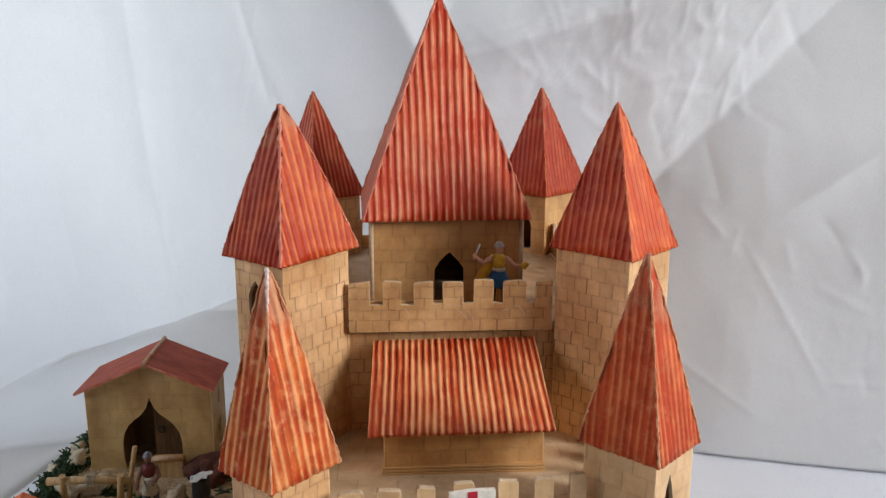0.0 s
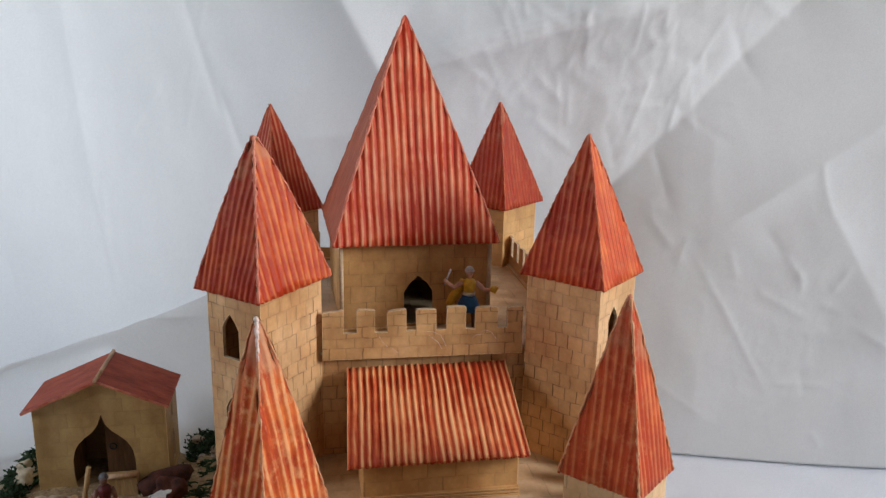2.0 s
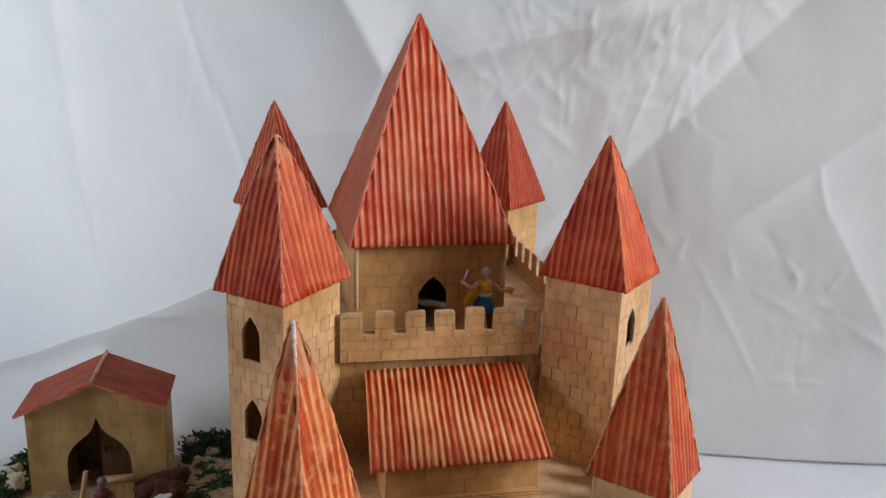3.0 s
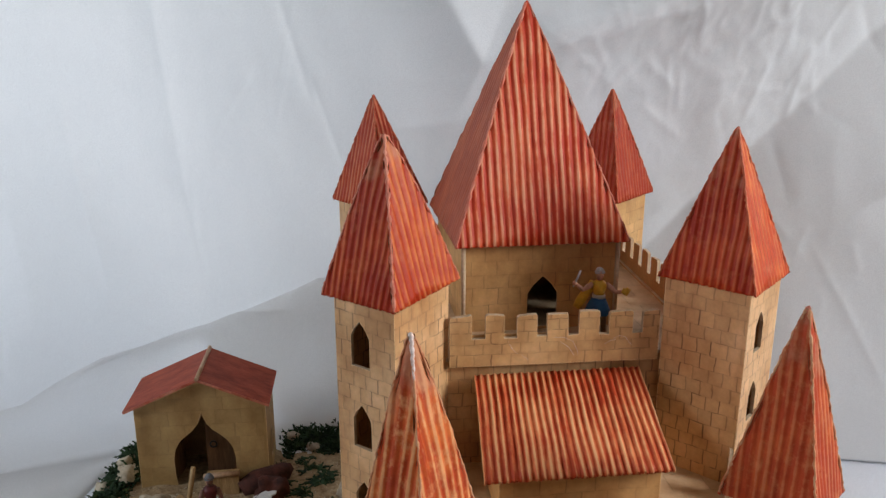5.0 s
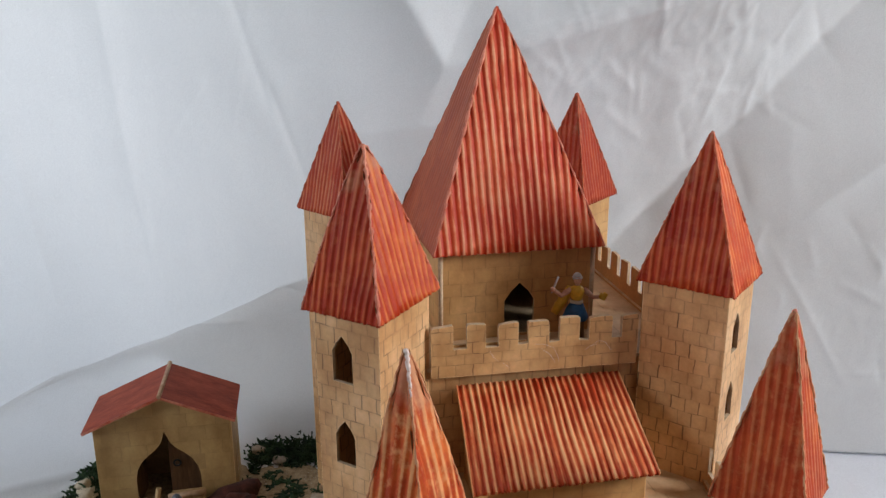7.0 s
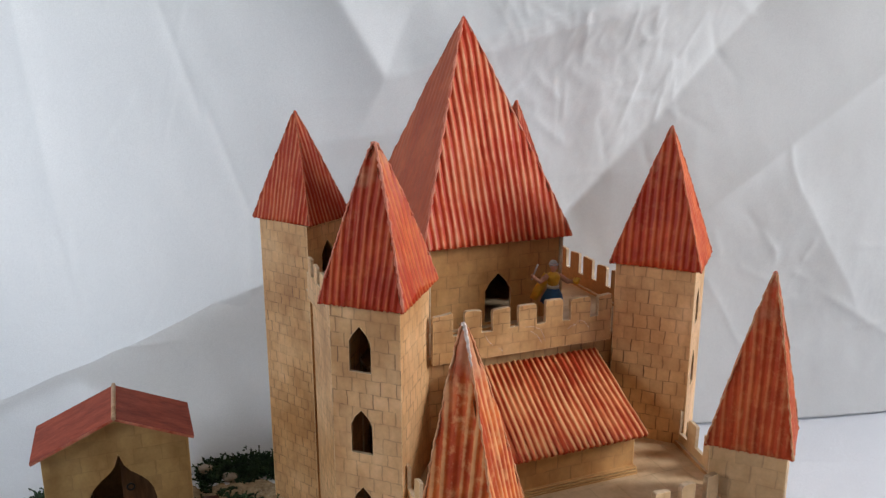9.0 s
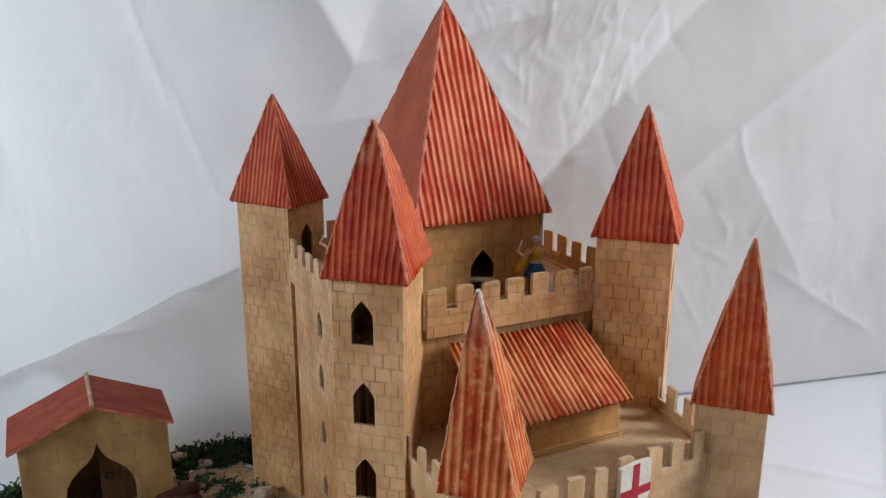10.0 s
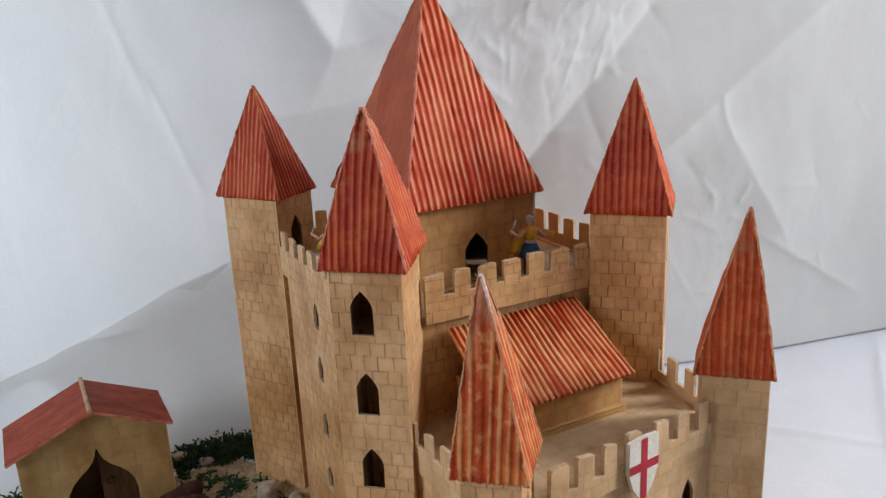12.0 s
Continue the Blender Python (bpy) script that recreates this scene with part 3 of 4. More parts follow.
def crumple(x, z):
    """Fine sharp crumples of pressed cotton, thickest where the sheet was bunched."""
    k = 0.16 + math.exp(-((x - 0.27) / 0.17) ** 2 - ((z - 0.57) / 0.15) ** 2) + 0.30 * math.exp(-((x - 0.55) / 0.20) ** 2 - ((z - 0.20) / 0.12) ** 2)
    q = Vector((x * 11 + 2.3 * noise.noise(Vector((x * 6, z * 6, 1))), z * 9 + 2.3 * noise.noise(Vector((x * 6, z * 6, 4))), 6.0))
    a = 1.0 - min(1.0, 2.6 * abs(noise.noise(q)))
    b = 1.0 - min(1.0, 2.6 * abs(noise.noise(Vector((x * 23 - z * 9, z * 17 + x * 8, 11)))))
    c = 1.0 - min(1.0, 3.2 * abs(noise.noise(Vector((x * 38 + z * 20, z * 30 - x * 16, 17)))))
    return k * (0.0006 * a * a + 0.0008 * b * b + 0.0006 * c * c)


def flap(x, z):
    """A turned-over corner of the sheet: it swells out along two edges and leans back above them."""
    left = ((x + 0.001) * 0.070 + (z - 0.530) * 0.038) / 0.0797
    right = ((z - 0.530) * 0.157 - (x + 0.001) * 0.040) / 0.162
    d = np.minimum(left, right)
    soft = np.sqrt(d * d + 0.0035 ** 2) - 0.0035
    return 0.026 * np.where(d > 0, np.exp(-soft / 0.060), np.exp(-soft / 0.045))


def sheet_rest(x, z):
    """The sheet's place without its folds: the line on which it hangs, its foot swept forward on one side."""
    side = min(1.0, max(0.0, (x - 0.02) / 0.28))
    sweep = (0.17 + 0.12 * min(1.0, max(0.0, (-0.40 - x) / 0.40))) * (1 - side)
    y = sheet_line(x) - 0.07 * math.exp(-((x - 0.02) / 0.30) ** 2) * min(1.0, z / 0.5)
    if sweep > 0.001 and z < sweep:
        y -= sweep * (1 - math.sqrt(max(0.0, 1 - min(1.0, 1 - z / sweep) ** 2)))
    return y


def drape_top(x):
    """The height of the slanting upper edge of the second sheet."""
    return np.interp(x, [-0.85, -0.66, -0.56, -0.51, -0.40, -0.27, -0.20, -0.07], [0.012, 0.036, 0.078, 0.087, 0.119, 0.176, 0.213, 0.264])


def cloth_grid(bm, grid, hem=None):
    """Joins rows of points into a cloth; hem: a line below which the cloth ends."""
    for a, b in zip(grid, grid[1:]):
        for j in range(len(a) - 1):
            if hem and -0.84 < a[j].co.x < -0.08 and a[j + 1].co.z < hem(a[j].co.x):
                continue
            face(bm, [a[j], b[j], b[j + 1], a[j + 1]], None, 0, True)


def backdrop():
    """A bed sheet hung behind the castle, its foot swept forward on one side and standing on the table on the other."""
    bm = mesh()
    xs = np.concatenate([np.linspace(-1.75, -0.82, 40)[:-1], np.linspace(-0.82, 0.92, 560), np.linspace(0.92, 1.25, 20)[1:]])
    rows, foot = 300, 12
    js = np.arange(-foot, rows + 1)
    zs = 1.5 * (np.maximum(js, 0) / rows) ** 1.2
    gx, gz = np.meshgrid(xs, zs, indexing="ij")
    fold = sum(crease(gx, gz, c) for c in FOLDS + CRUMPLES) + flap(gx, gz)
    grid = []
    for i, x in enumerate(xs):
        side = min(1.0, max(0.0, (x - 0.02) / 0.28))
        col = []
        for k, j in enumerate(js):
            z = -0.0045 + (0.0065 if j >= 0 else -0.014) * side + zs[k]
            y = sheet_rest(x, z)
            y += 0.04 * min(j, 0) if side < 1 else (0.02 if j < 0 else 0.0) - 0.01 * min(j, 0)
            q = Vector((x * 5, z * 3.4, 0.3))
            soft = 0.006 * noise.noise(q) + 0.0025 * noise.noise(q * 3.1) + 0.0007 * noise.noise(Vector((x * 31 + z * 9, z * 24 - x * 13, 2))) + (crumple(x, z) if -0.85 < x < 0.95 else 0.0)
            y -= (fold[i, k] + soft) * max(0.0, min(1.0, z / 0.055))
            col.append(bm.verts.new((x, y, z)))
        grid.append(col)
    cloth_grid(bm, grid, lambda x: drape_top(x) - np.interp(x, [-0.42, -0.20], [0.008, 0.24]))
    for v in [v for v in bm.verts if not v.link_faces]:
        bm.verts.remove(v)
    ob = part("backdrop", bm, CLOTHMAT)
    return tagged(ob, "white cotton bed sheet hung behind as creased backdrop", "backdrop", kind="structure")


backdrop()


def drape():
    """The end of a second sheet, drawn up slantwise against the foot of the backdrop."""
    bm = mesh()
    xs = np.linspace(-0.85, -0.07, 260)
    us = np.linspace(0.0, 1.0, 90)
    grid = []
    for x in xs:
        top = drape_top(x) + 0.002 * noise.noise(Vector((x * 14, 0, 0)))
        top = max(top, 0.012)
        ahead = np.interp(x, [-0.58, -0.51], [0.34, 0.04])
        col = [bm.verts.new((x, sheet_rest(x, 0.0) - 0.0105 - ahead * k, 0.002 - 0.004 * k - 0.010 * k ** 8)) for k in (1.0, 0.95, 0.8, 0.6, 0.3)]
        for u in us:
            z = -0.001 + (top + 0.001) * u
            y = sheet_rest(x, z) - 0.0105 + 0.0065 * u ** 14
            q = Vector((x * 7 + z * 4, z * 8, 7.0))
            y -= (0.006 * noise.noise(q) + 0.003 * noise.noise(q * 2.7) + 0.004 * (1 - u) * max(0.0, noise.noise(q * 1.3))) * min(1.0, z / 0.05)
            y -= sum(crease(x, z, c) for c in DRAPE_FOLDS)
            col.append(bm.verts.new((x, y, z + 0.003)))
        grid.append(col)
    cloth_grid(bm, grid)
    ob = part("drape", bm, DRAPEMAT)
    return tagged(ob, "white cotton sheet drawn up against the backdrop", "sheet", kind="structure")


DRAPE_FOLDS = [(-0.62, 0.05, -0.30, 0.19, 0.008, 0.005), (-0.48, 0.13, -0.26, 0.15, 0.012, 0.006), (-0.75, 0.02, -0.48, 0.09, 0.010, -0.005)]
drape()


def tablecloth():
    bm = mesh()
    nx, ny = 380, 200
    grid = []
    lines = [(0.888, 0.19, 0.50, -0.10), (0.40, 0.13, 0.66, -0.19), (0.30, 0.225, 0.60, 0.11)]
    for i in range(nx + 1):
        x = -1.24 + 2.52 * i / nx
        col = []
        for j in range(ny + 1):
            y = -0.56 + 1.34 * j / ny
            z = -0.006 + 0.0016 * noise.noise(Vector((x * 9, y * 9, 5))) + 0.0008 * noise.noise(Vector((x * 30, y * 26, 1)))
            for c in lines:
                z += crease(x, y, (*c, 0.005, 0.0055))
            col.append(bm.verts.new((x, y, z)))
        grid.append(col)
    for i in range(nx):
        for j in range(ny):
            face(bm, [grid[i][j], grid[i + 1][j], grid[i + 1][j + 1], grid[i][j + 1]], None, 0, True)
    # the hanging sides
    for edge, d in (([c[0] for c in grid], (0, -0.004, -0.25)), ([c[-1] for c in grid][::-1], (0, 0.004, -0.25)), (grid[0][::-1], (-0.004, 0, -0.25)), (grid[-1], (0.004, 0, -0.25))):
        low = [bm.verts.new(v.co + Vector(d)) for v in edge]
        for k in range(len(edge) - 1):
            face(bm, [edge[k], low[k], low[k + 1], edge[k + 1]], None, 0, True)
    ob = part("tablecloth", bm, TABLEMAT)
    ob.modifiers.new("thickness", "SOLIDIFY").thickness = 0.0012
    return tagged(ob, "white cotton sheet spread over the table", "tablecloth")


tablecloth()


def inside_board(x, y):
    """How far inside the board's uneven edge a place lies."""
    dx = min(x + 0.505, 0.268 - x)
    dy = min(y + 0.36, 0.445 - y)
    return min(dx, dy) + 0.022 * noise.noise(Vector((x * 11, y * 11, 9)))


def soil_height(x, y):
    k = max(0.0, min(1.0, inside_board(x, y) / 0.03))
    return -0.009 + k * (0.0115 + 0.0035 * (noise.noise(Vector((x * 20, y * 20, 3))) + 0.6 * noise.noise(Vector((x * 60, y * 60, 8)))))


def soil():
    bm = mesh()
    nx, ny = 180, 170
    grid = []
    for i in range(nx + 1):
        x = -0.62 + 0.94 * i / nx
        grid.append([bm.verts.new((x, -0.40 + 0.92 * j / ny, soil_height(x, -0.40 + 0.92 * j / ny))) for j in range(ny + 1)])
    for i in range(nx):
        for j in range(ny):
            x, y = grid[i][j].co.x, grid[i][j].co.y
            if inside_board(x, y) > -0.004:
                face(bm, [grid[i][j], grid[i + 1][j], grid[i + 1][j + 1], grid[i][j + 1]], None, 0, True)
    for v in [v for v in bm.verts if not v.link_faces]:
        bm.verts.remove(v)
    tagged(part("ground", bm, SAND), "sandy model ground with crumbs and dry moss", "ground", kind="structure")


soil()

# ---- the castle ----
castle = thing("toy_castle", "hand-made cardboard toy castle with red corrugated roofs", "castle")
CARD = 0.0032


def inset(corners, d):
    """Moves the corners of a quadrilateral inwards, towards its middle."""
    mid = sum((Vector(c) for c in corners), Vector((0, 0))) / len(corners)
    return [Vector(c) + (mid - Vector(c)).normalized() * d for c in corners]


def tower(corners, z0, z1, holes, parent=castle, mats=(STONE, EDGE), name="tower", label="", seed=0, back=None):
    bm = mesh()
    for i in range(4):
        a, b = corners[i], corners[(i + 1) % 4]
        w = (b - a).length
        panel(bm, (a.x, a.y, 0), (b.x - a.x, b.y - a.y, 0), rect(0, z0, w, z1), [pointed(w * cx, zz, ww, hh) for cx, zz, ww, hh in holes.get(i, ())],
              CARD, ends=(CARD, CARD), shift=(0.013 * i + 0.37 * seed, 0.004 * i + 0.011 * seed), back=back)
    bmesh.ops.remove_doubles(bm, verts=bm.verts, dist=0.0005)
    return part(name, bm, mats, parent, label)


def spire(corners, z, apex, parent, mats=(ROOF, LINER), seed=0, pitch=PITCH, tip=False, label="", smooth=(), smooth_amp=0.00025, amp=0.0009, swell=1.0, seams=(0, 1, 2), seam=HIP):
    """A four-sided corrugated roof with its ridge papers. swell: below 1 the slopes bulge; pitch: one, or one for each slope."""
    apex = Vector(apex)
    mid = sum((Vector(c) for c in corners), Vector((0, 0))) / 4
    ring = [Vector((*(Vector(c) + (Vector(c) - mid).normalized() * 0.0016), z)) for c in corners]
    apex.z += 0.0022

    def bulge(co):
        left = min(1.0, max(0.025, (apex.z - co.z) / (apex.z - z)))
        k = left ** (swell - 1.0)
        return Vector((apex.x + (co.x - apex.x) * k, apex.y + (co.y - apex.y) * k, co.z))

    bm = mesh()
    for i in range(4):
        # Slopes in smooth take material 2; on ML and MR the lit copy.
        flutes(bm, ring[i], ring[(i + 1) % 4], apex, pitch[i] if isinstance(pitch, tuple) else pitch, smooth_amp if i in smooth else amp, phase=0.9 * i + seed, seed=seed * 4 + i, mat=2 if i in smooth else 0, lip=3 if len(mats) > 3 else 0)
    for v in bm.verts:
        v.co = bulge(v.co)
    roof = part("roof", bm, mats, parent, label)
    rnd = random.Random(seed)
    for i in seams:
        strong = (seed, i) in ((1, 1), (7, 0))
        bm = mesh()
        steps = 60
        pts = [bulge(apex.lerp(ring[i], 0.01 + 0.985 * k / steps)) + Vector((rnd.uniform(-1, 1), rnd.uniform(-1, 1), rnd.uniform(-1, 1))) * 0.0004 for k in range(steps + 1)]
        tube(bm, pts, [0.0006 + (0.0014 if strong else 0.0007) * rnd.random() ** 1.5 for k in range(steps + 1)], 6)
        part("ridge_paper", bm, seam, parent)
    bm = mesh()
    if tip:
        steps = 24
        pts = [bulge(apex.lerp(ring[1], 0.005 + 0.20 * k / steps)) + Vector((rnd.uniform(-1, 1), rnd.uniform(-1, 1), rnd.uniform(-1, 1))) * 0.0004 for k in range(steps + 1)]
        tube(bm, pts, [0.0014 - 0.0009 * k / steps + 0.0005 * rnd.random() for k in range(steps + 1)], 6)
    blob(bm, apex - Vector((0, 0, 0.0026)), (0.0019, 0.0019, 0.0024), seed, 0.3, 0)
    part("roof_tip", bm, PALE if tip else HIP, parent, "pale glued tip of the roof" if tip else "red tip rubbed pale")
    return roof


ML = [(-0.192, -0.018), (-0.137, -0.068), (-0.079, 0.010), (-0.134, 0.060)]
MR = [(0.096, 0.000), (0.153, -0.060), (0.210, -0.004), (0.153, 0.056)]
BL = [(-0.192, 0.320), (-0.141, 0.247), (-0.083, 0.290), (-0.134, 0.363)]
BR = [(0.085, 0.306), (0.139, 0.259), (0.202, 0.319), (0.148, 0.366)]
FL = [(-0.167, -0.187), (-0.127, -0.223), (-0.086, -0.180), (-0.126, -0.144)]
FR = [(0.0910, -0.1595), (0.1360, -0.2055), (0.1785, -0.1670), (0.1335, -0.1210)]
flat2 = lambda q: [Vector(c) for c in q]
column = [(0.425, z, 0.0200, 0.040) for z in (0.310, 0.236, 0.164, 0.092)]

t_ml = tower(inset(flat2(ML), 0.0085), 0.0, 0.373, {0: column}, seed=1, label="tall square tower with pointed windows")
# East-facing slopes 1 and 2 are coloured brighter for the light from the right.
spire(ML, 0.3690, (-0.140, -0.010, 0.4955), t_ml, (ROOF_SPIRE, LINER, ROOF_LIT_RED), 1, pitch=(0.0062, 0.0078, 0.0078, 0.0062), swell=0.85, amp=0.0007, smooth=(1, 2), smooth_amp=0.0007, label="steep red corrugated card roof")
t_mr = tower(inset(flat2(MR), 0.0055), 0.0, 0.373, {1: [(0.40, z, 0.0175, 0.036) for z in (0.310, 0.246, 0.170, 0.098)]}, seed=2, label="tall square tower with pointed windows")
# Here too slopes 1 and 2 carry the east light in their colour.
spire(MR, 0.3690, (0.148, -0.011, 0.4965), t_mr, (ROOF_SPIRE, LINER, ROOF_LIT_ORANGE), 2, pitch=0.0068, swell=0.95, amp=0.0006, seam=SEAM, smooth=(1, 2), smooth_amp=0.0005, label="steep red corrugated card roof")
t_bl = tower(flat2([(-0.186, 0.318), (-0.1445, 0.2490), (-0.088, 0.2910), (-0.1295, 0.360)]), 0.0, 0.371, {1: [(0.50, 0.303, 0.022, 0.046)]}, seed=3, label="tall square tower with a pointed doorway")
spire(BL, 0.3720, (-0.142, 0.299, 0.4950), t_bl, (ROOF_BACK, LINER), 3, pitch=0.0058, swell=0.95, amp=0.0006, seam=SEAM, label="steep red corrugated card roof")
t_br = tower(inset(flat2(BR), 0.0085), 0.0, 0.376, {0: [(0.50, 0.303, 0.022, 0.046)]}, seed=4, mats=(STONE_FAINT, EDGE), label="tall square tower with a pointed doorway")
spire(BR, 0.3720, (0.135, 0.288, 0.5000), t_br, (ROOF_BRUSHED, LINER, ROOF_BRUSHED), 4, pitch=0.0064, swell=0.95, amp=0.0006, seam=SEAM, smooth=(1, 2), smooth_amp=0.0005, label="steep red corrugated card roof")
t_fl = tower(inset(flat2(FL), 0.0070), 0.0, 0.259, {1: [(0.45, 0.180, 0.013, 0.055)]}, seed=5, label="low square gate tower")
spire(FL, 0.2550, (-0.131, -0.175, 0.3945), t_fl, (ROOF_ORANGE, LINER), 5, pitch=0.0066, swell=0.84, amp=0.0006, seam=SEAM_PALE, tip=True, label="steep orange corrugated card roof, paint worn")
t_fr = tower(inset(flat2(FR), 0.0035), 0.0, 0.261, {1: [(0.38, 0.180, 0.013, 0.064)]}, seed=6, mats=(STONE_PALE, EDGE), label="low square gate tower")
spire(FR, 0.2570, (0.130, -0.175, 0.4020), t_fr, (ROOF_DULL, LINER, ROOF_DULL), 6, pitch=0.006, swell=0.90, seam=SEAM_PALE, smooth=(0, 1, 2, 3), smooth_amp=0.0004, label="steep orange-red corrugated card roof")

# keep
KEEP = [(-0.0745, 0.0550), (0.0870, 0.0610), (0.0830, 0.2310), (-0.0830, 0.2300)]
kin = inset(flat2(KEEP), 0.0105)
# Inner faces in darker LINER put the doorway's inner shade into colour.
keep = tower(kin, 0.294, 0.387, {0: [(0.515, 0.300, 0.029, 0.050)], 1: [(0.22, 0.300, 0.018, 0.036)]}, name="keep", seed=7, mats=(STONE_FAINT, EDGE, LINER), back=2, label="square keep with a pointed doorway")
spire(KEEP, 0.3830, (0.0015, 0.1430, 0.5965), keep, (ROOF, LINER, ROOF_PLAIN, HIP), 7, label="tall red corrugated card roof", smooth=(3,), swell=0.95)
for c in kin[:2]:
    bm = mesh()
    tube(bm, [(c.x, c.y - 0.0008, 0.298), (c.x, c.y - 0.0008, 0.384)], 0.0022, 6)
    part("corner_strip", bm, EDGE, keep)

# curtain walls of the upper ward
def wall(name, a, b, z0, z1, holes=(), mats=(STONE, EDGE, VARNISH), t=CARD, seed=0, label="", outline=None):
    a, b = Vector((*a, 0)), Vector((*b, 0))
    bm = mesh()
    panel(bm, a, b - a, outline or rect(0, z0, (b - a).length, z1), holes, t, shift=(0.21 * seed, 0.006 * seed), back=2 if len(mats) > 2 else None)
    return part(name, bm, mats, castle, label)


wall("wall", (-0.100, 0.0075), (0.112, 0.0075), 0.19, 0.297, seed=11)
front = [(-0.0872, -0.0680), (-0.0562, -0.0398), (-0.0282, -0.0108), (-0.0018, 0.0170), (0.0262, 0.0442), (0.0532, 0.0742), (0.0835, 0.0985)]
wall("parapet", (-0.0872, -0.002), (0.0985, -0.002), 0, 0, outline=battlement(0, 0.1857, 0.2915, 0.3175, 0.3380, [(p + 0.0872, q + 0.0872) for p, q in front], 1), t=0.0048, seed=12, mats=(STONE_PARAPET, EDGE),
     label="crenellated parapet over the courtyard")
wall("parapet_lining", (-0.0700, 0.0030), (0.0020, 0.0030), 0.2985, 0.3192, seed=31, mats=(STONE_FAINT, EDGE), t=0.0016, label="inner card layer showing in the gaps")
for path in (((-0.036, 0.3135), (-0.033, 0.3075), (-0.028, 0.3025)), ((0.004, 0.3165), (0.013, 0.3158), (0.021, 0.3120), (0.0255, 0.3030), (0.0262, 0.2990)), ((0.010, 0.3120), (0.018, 0.3060), (0.0225, 0.2985)),
             ((0.056, 0.3120), (0.0625, 0.3155), (0.068, 0.3140), (0.074, 0.3060)), ((0.050, 0.3080), (0.054, 0.3110), (0.061, 0.3120)), ((-0.024, 0.3010), (-0.018, 0.2960))):
    bm = mesh()
    tube(bm, [(x, -0.0020, z) for x, z in path], [0.00012] + [0.00022] * (len(path) - 2) + [0.00012], 5)
    part("glue_thread", bm, PALE, castle, "pale dried glue thread on the parapet")
wall("wall", (-0.1340, 0.262), (-0.1340, 0.040), 0, 0.296, seed=19)
wall("wall", (-0.1475, 0.2215), (-0.1475, 0.030), 0, 0.300, [pointed(0.0865, z, 0.0145, 0.029) for z in (0.256, 0.197, 0.131, 0.066)], seed=13, label="side wall with slit windows")
wall("parapet", (-0.1500, 0.2330), (-0.1500, 0.030), 0, 0, outline=battlement(0, 0.203, 0.292, 0.3235, 0.3420, [(0.008 + 0.0285 * k, 0.0235 + 0.0285 * k) for k in range(7)], 2), seed=14, label="crenellated side parapet")
wall("wall", (0.150, 0.030), (0.150, 0.300), 0, 0.300, [pointed(0.135, z, 0.0145, 0.029) for z in (0.256, 0.197, 0.131, 0.066)], seed=15, label="side wall with slit windows")
wall("parapet", (0.1535, 0.030), (0.1535, 0.290), 0, 0, outline=battlement(0, 0.26, 0.286, 0.3130, 0.3345, even(0, 0.26, 9, 0.66, 0.1), 3), seed=16, label="crenellated side parapet")
wall("wall", (0.120, 0.322), (-0.120, 0.322), 0, 0.300, seed=17)
wall("parapet", (0.112, 0.3255), (-0.112, 0.3255), 0, 0, outline=battlement(0, 0.224, 0.286, 0.3130, 0.3345, even(0, 0.224, 8, 0.55, 0.1), 4), seed=18, label="crenellated back parapet")
bm = mesh()
panel(bm, (-0.147, 0.0045, 0.2975), (1, 0, 0), rect(0, 0, 0.294, 0.314), [], 0.003, v=(0, 1, 0))
part("walkway", bm, (FLOOR, EDGE), castle, "card walkway round the keep")

# lower ward
bm = mesh()
panel(bm, (-0.1270, -0.1720, 0.1920), (1, 0, 0), [(0, -0.016), (0.02, -0.0165), (0.2640, 0.006), (0.2640, 0.052), (0.2790, 0.140), (0.2500, 0.185), (0.0, 0.185)], [], 0.004, v=(0, 1, 0))
part("courtyard_floor", bm, (FLOOR, EDGE), castle, "pale card courtyard floor with drawn slabs")
gate_l = [(0.009, 0.027), (0.037, 0.054), (0.065, 0.079), (0.092, 0.107), (0.125, 0.140), (0.152, 0.166), (0.179, 0.191)]
wall("wall", (-0.096, -0.1915), (0.1005, -0.1701), 0, 0.205, [pointed(0.172, 0.125, 0.015, 0.042), pointed(0.110, 0.0, 0.060, 0.110), pointed(0.048, 0.125, 0.015, 0.042)], seed=21, mats=(STONE_PALE, EDGE), label="front wall with gateway and windows")
wall("parapet", (-0.0960, -0.1955), (0.0985, -0.1740), 0, 0, outline=battlement(0, 0.1957, 0.1965, 0.2145, 0.2370, gate_l, 5), seed=22, mats=(STONE_PALE, EDGE), t=0.0048, label="crenellated front parapet")
wall("wall", (-0.128, -0.040), (-0.1245, -0.150), 0, 0.196, seed=23)
wall("parapet", (-0.131, -0.040), (-0.1275, -0.150), 0, 0, outline=battlement(0, 0.110, 0.180, 0.2060, 0.2260, even(0, 0.110, 4, 0.42, 0.10), 6), seed=24, mats=(STONE_PALE, EDGE), label="crenellated courtyard parapet")
wall("wall", (0.1375, -0.120), (0.154, -0.030), 0, 0.196, seed=25)
wall("parapet", (0.1405, -0.120), (0.157, -0.030), 0, 0, outline=battlement(0, 0.0915, 0.180, 0.2050, 0.2275, even(0, 0.0915, 3, 0.50, 0.22), 7), seed=26, mats=(STONE_PALE, EDGE), label="crenellated courtyard parapet")

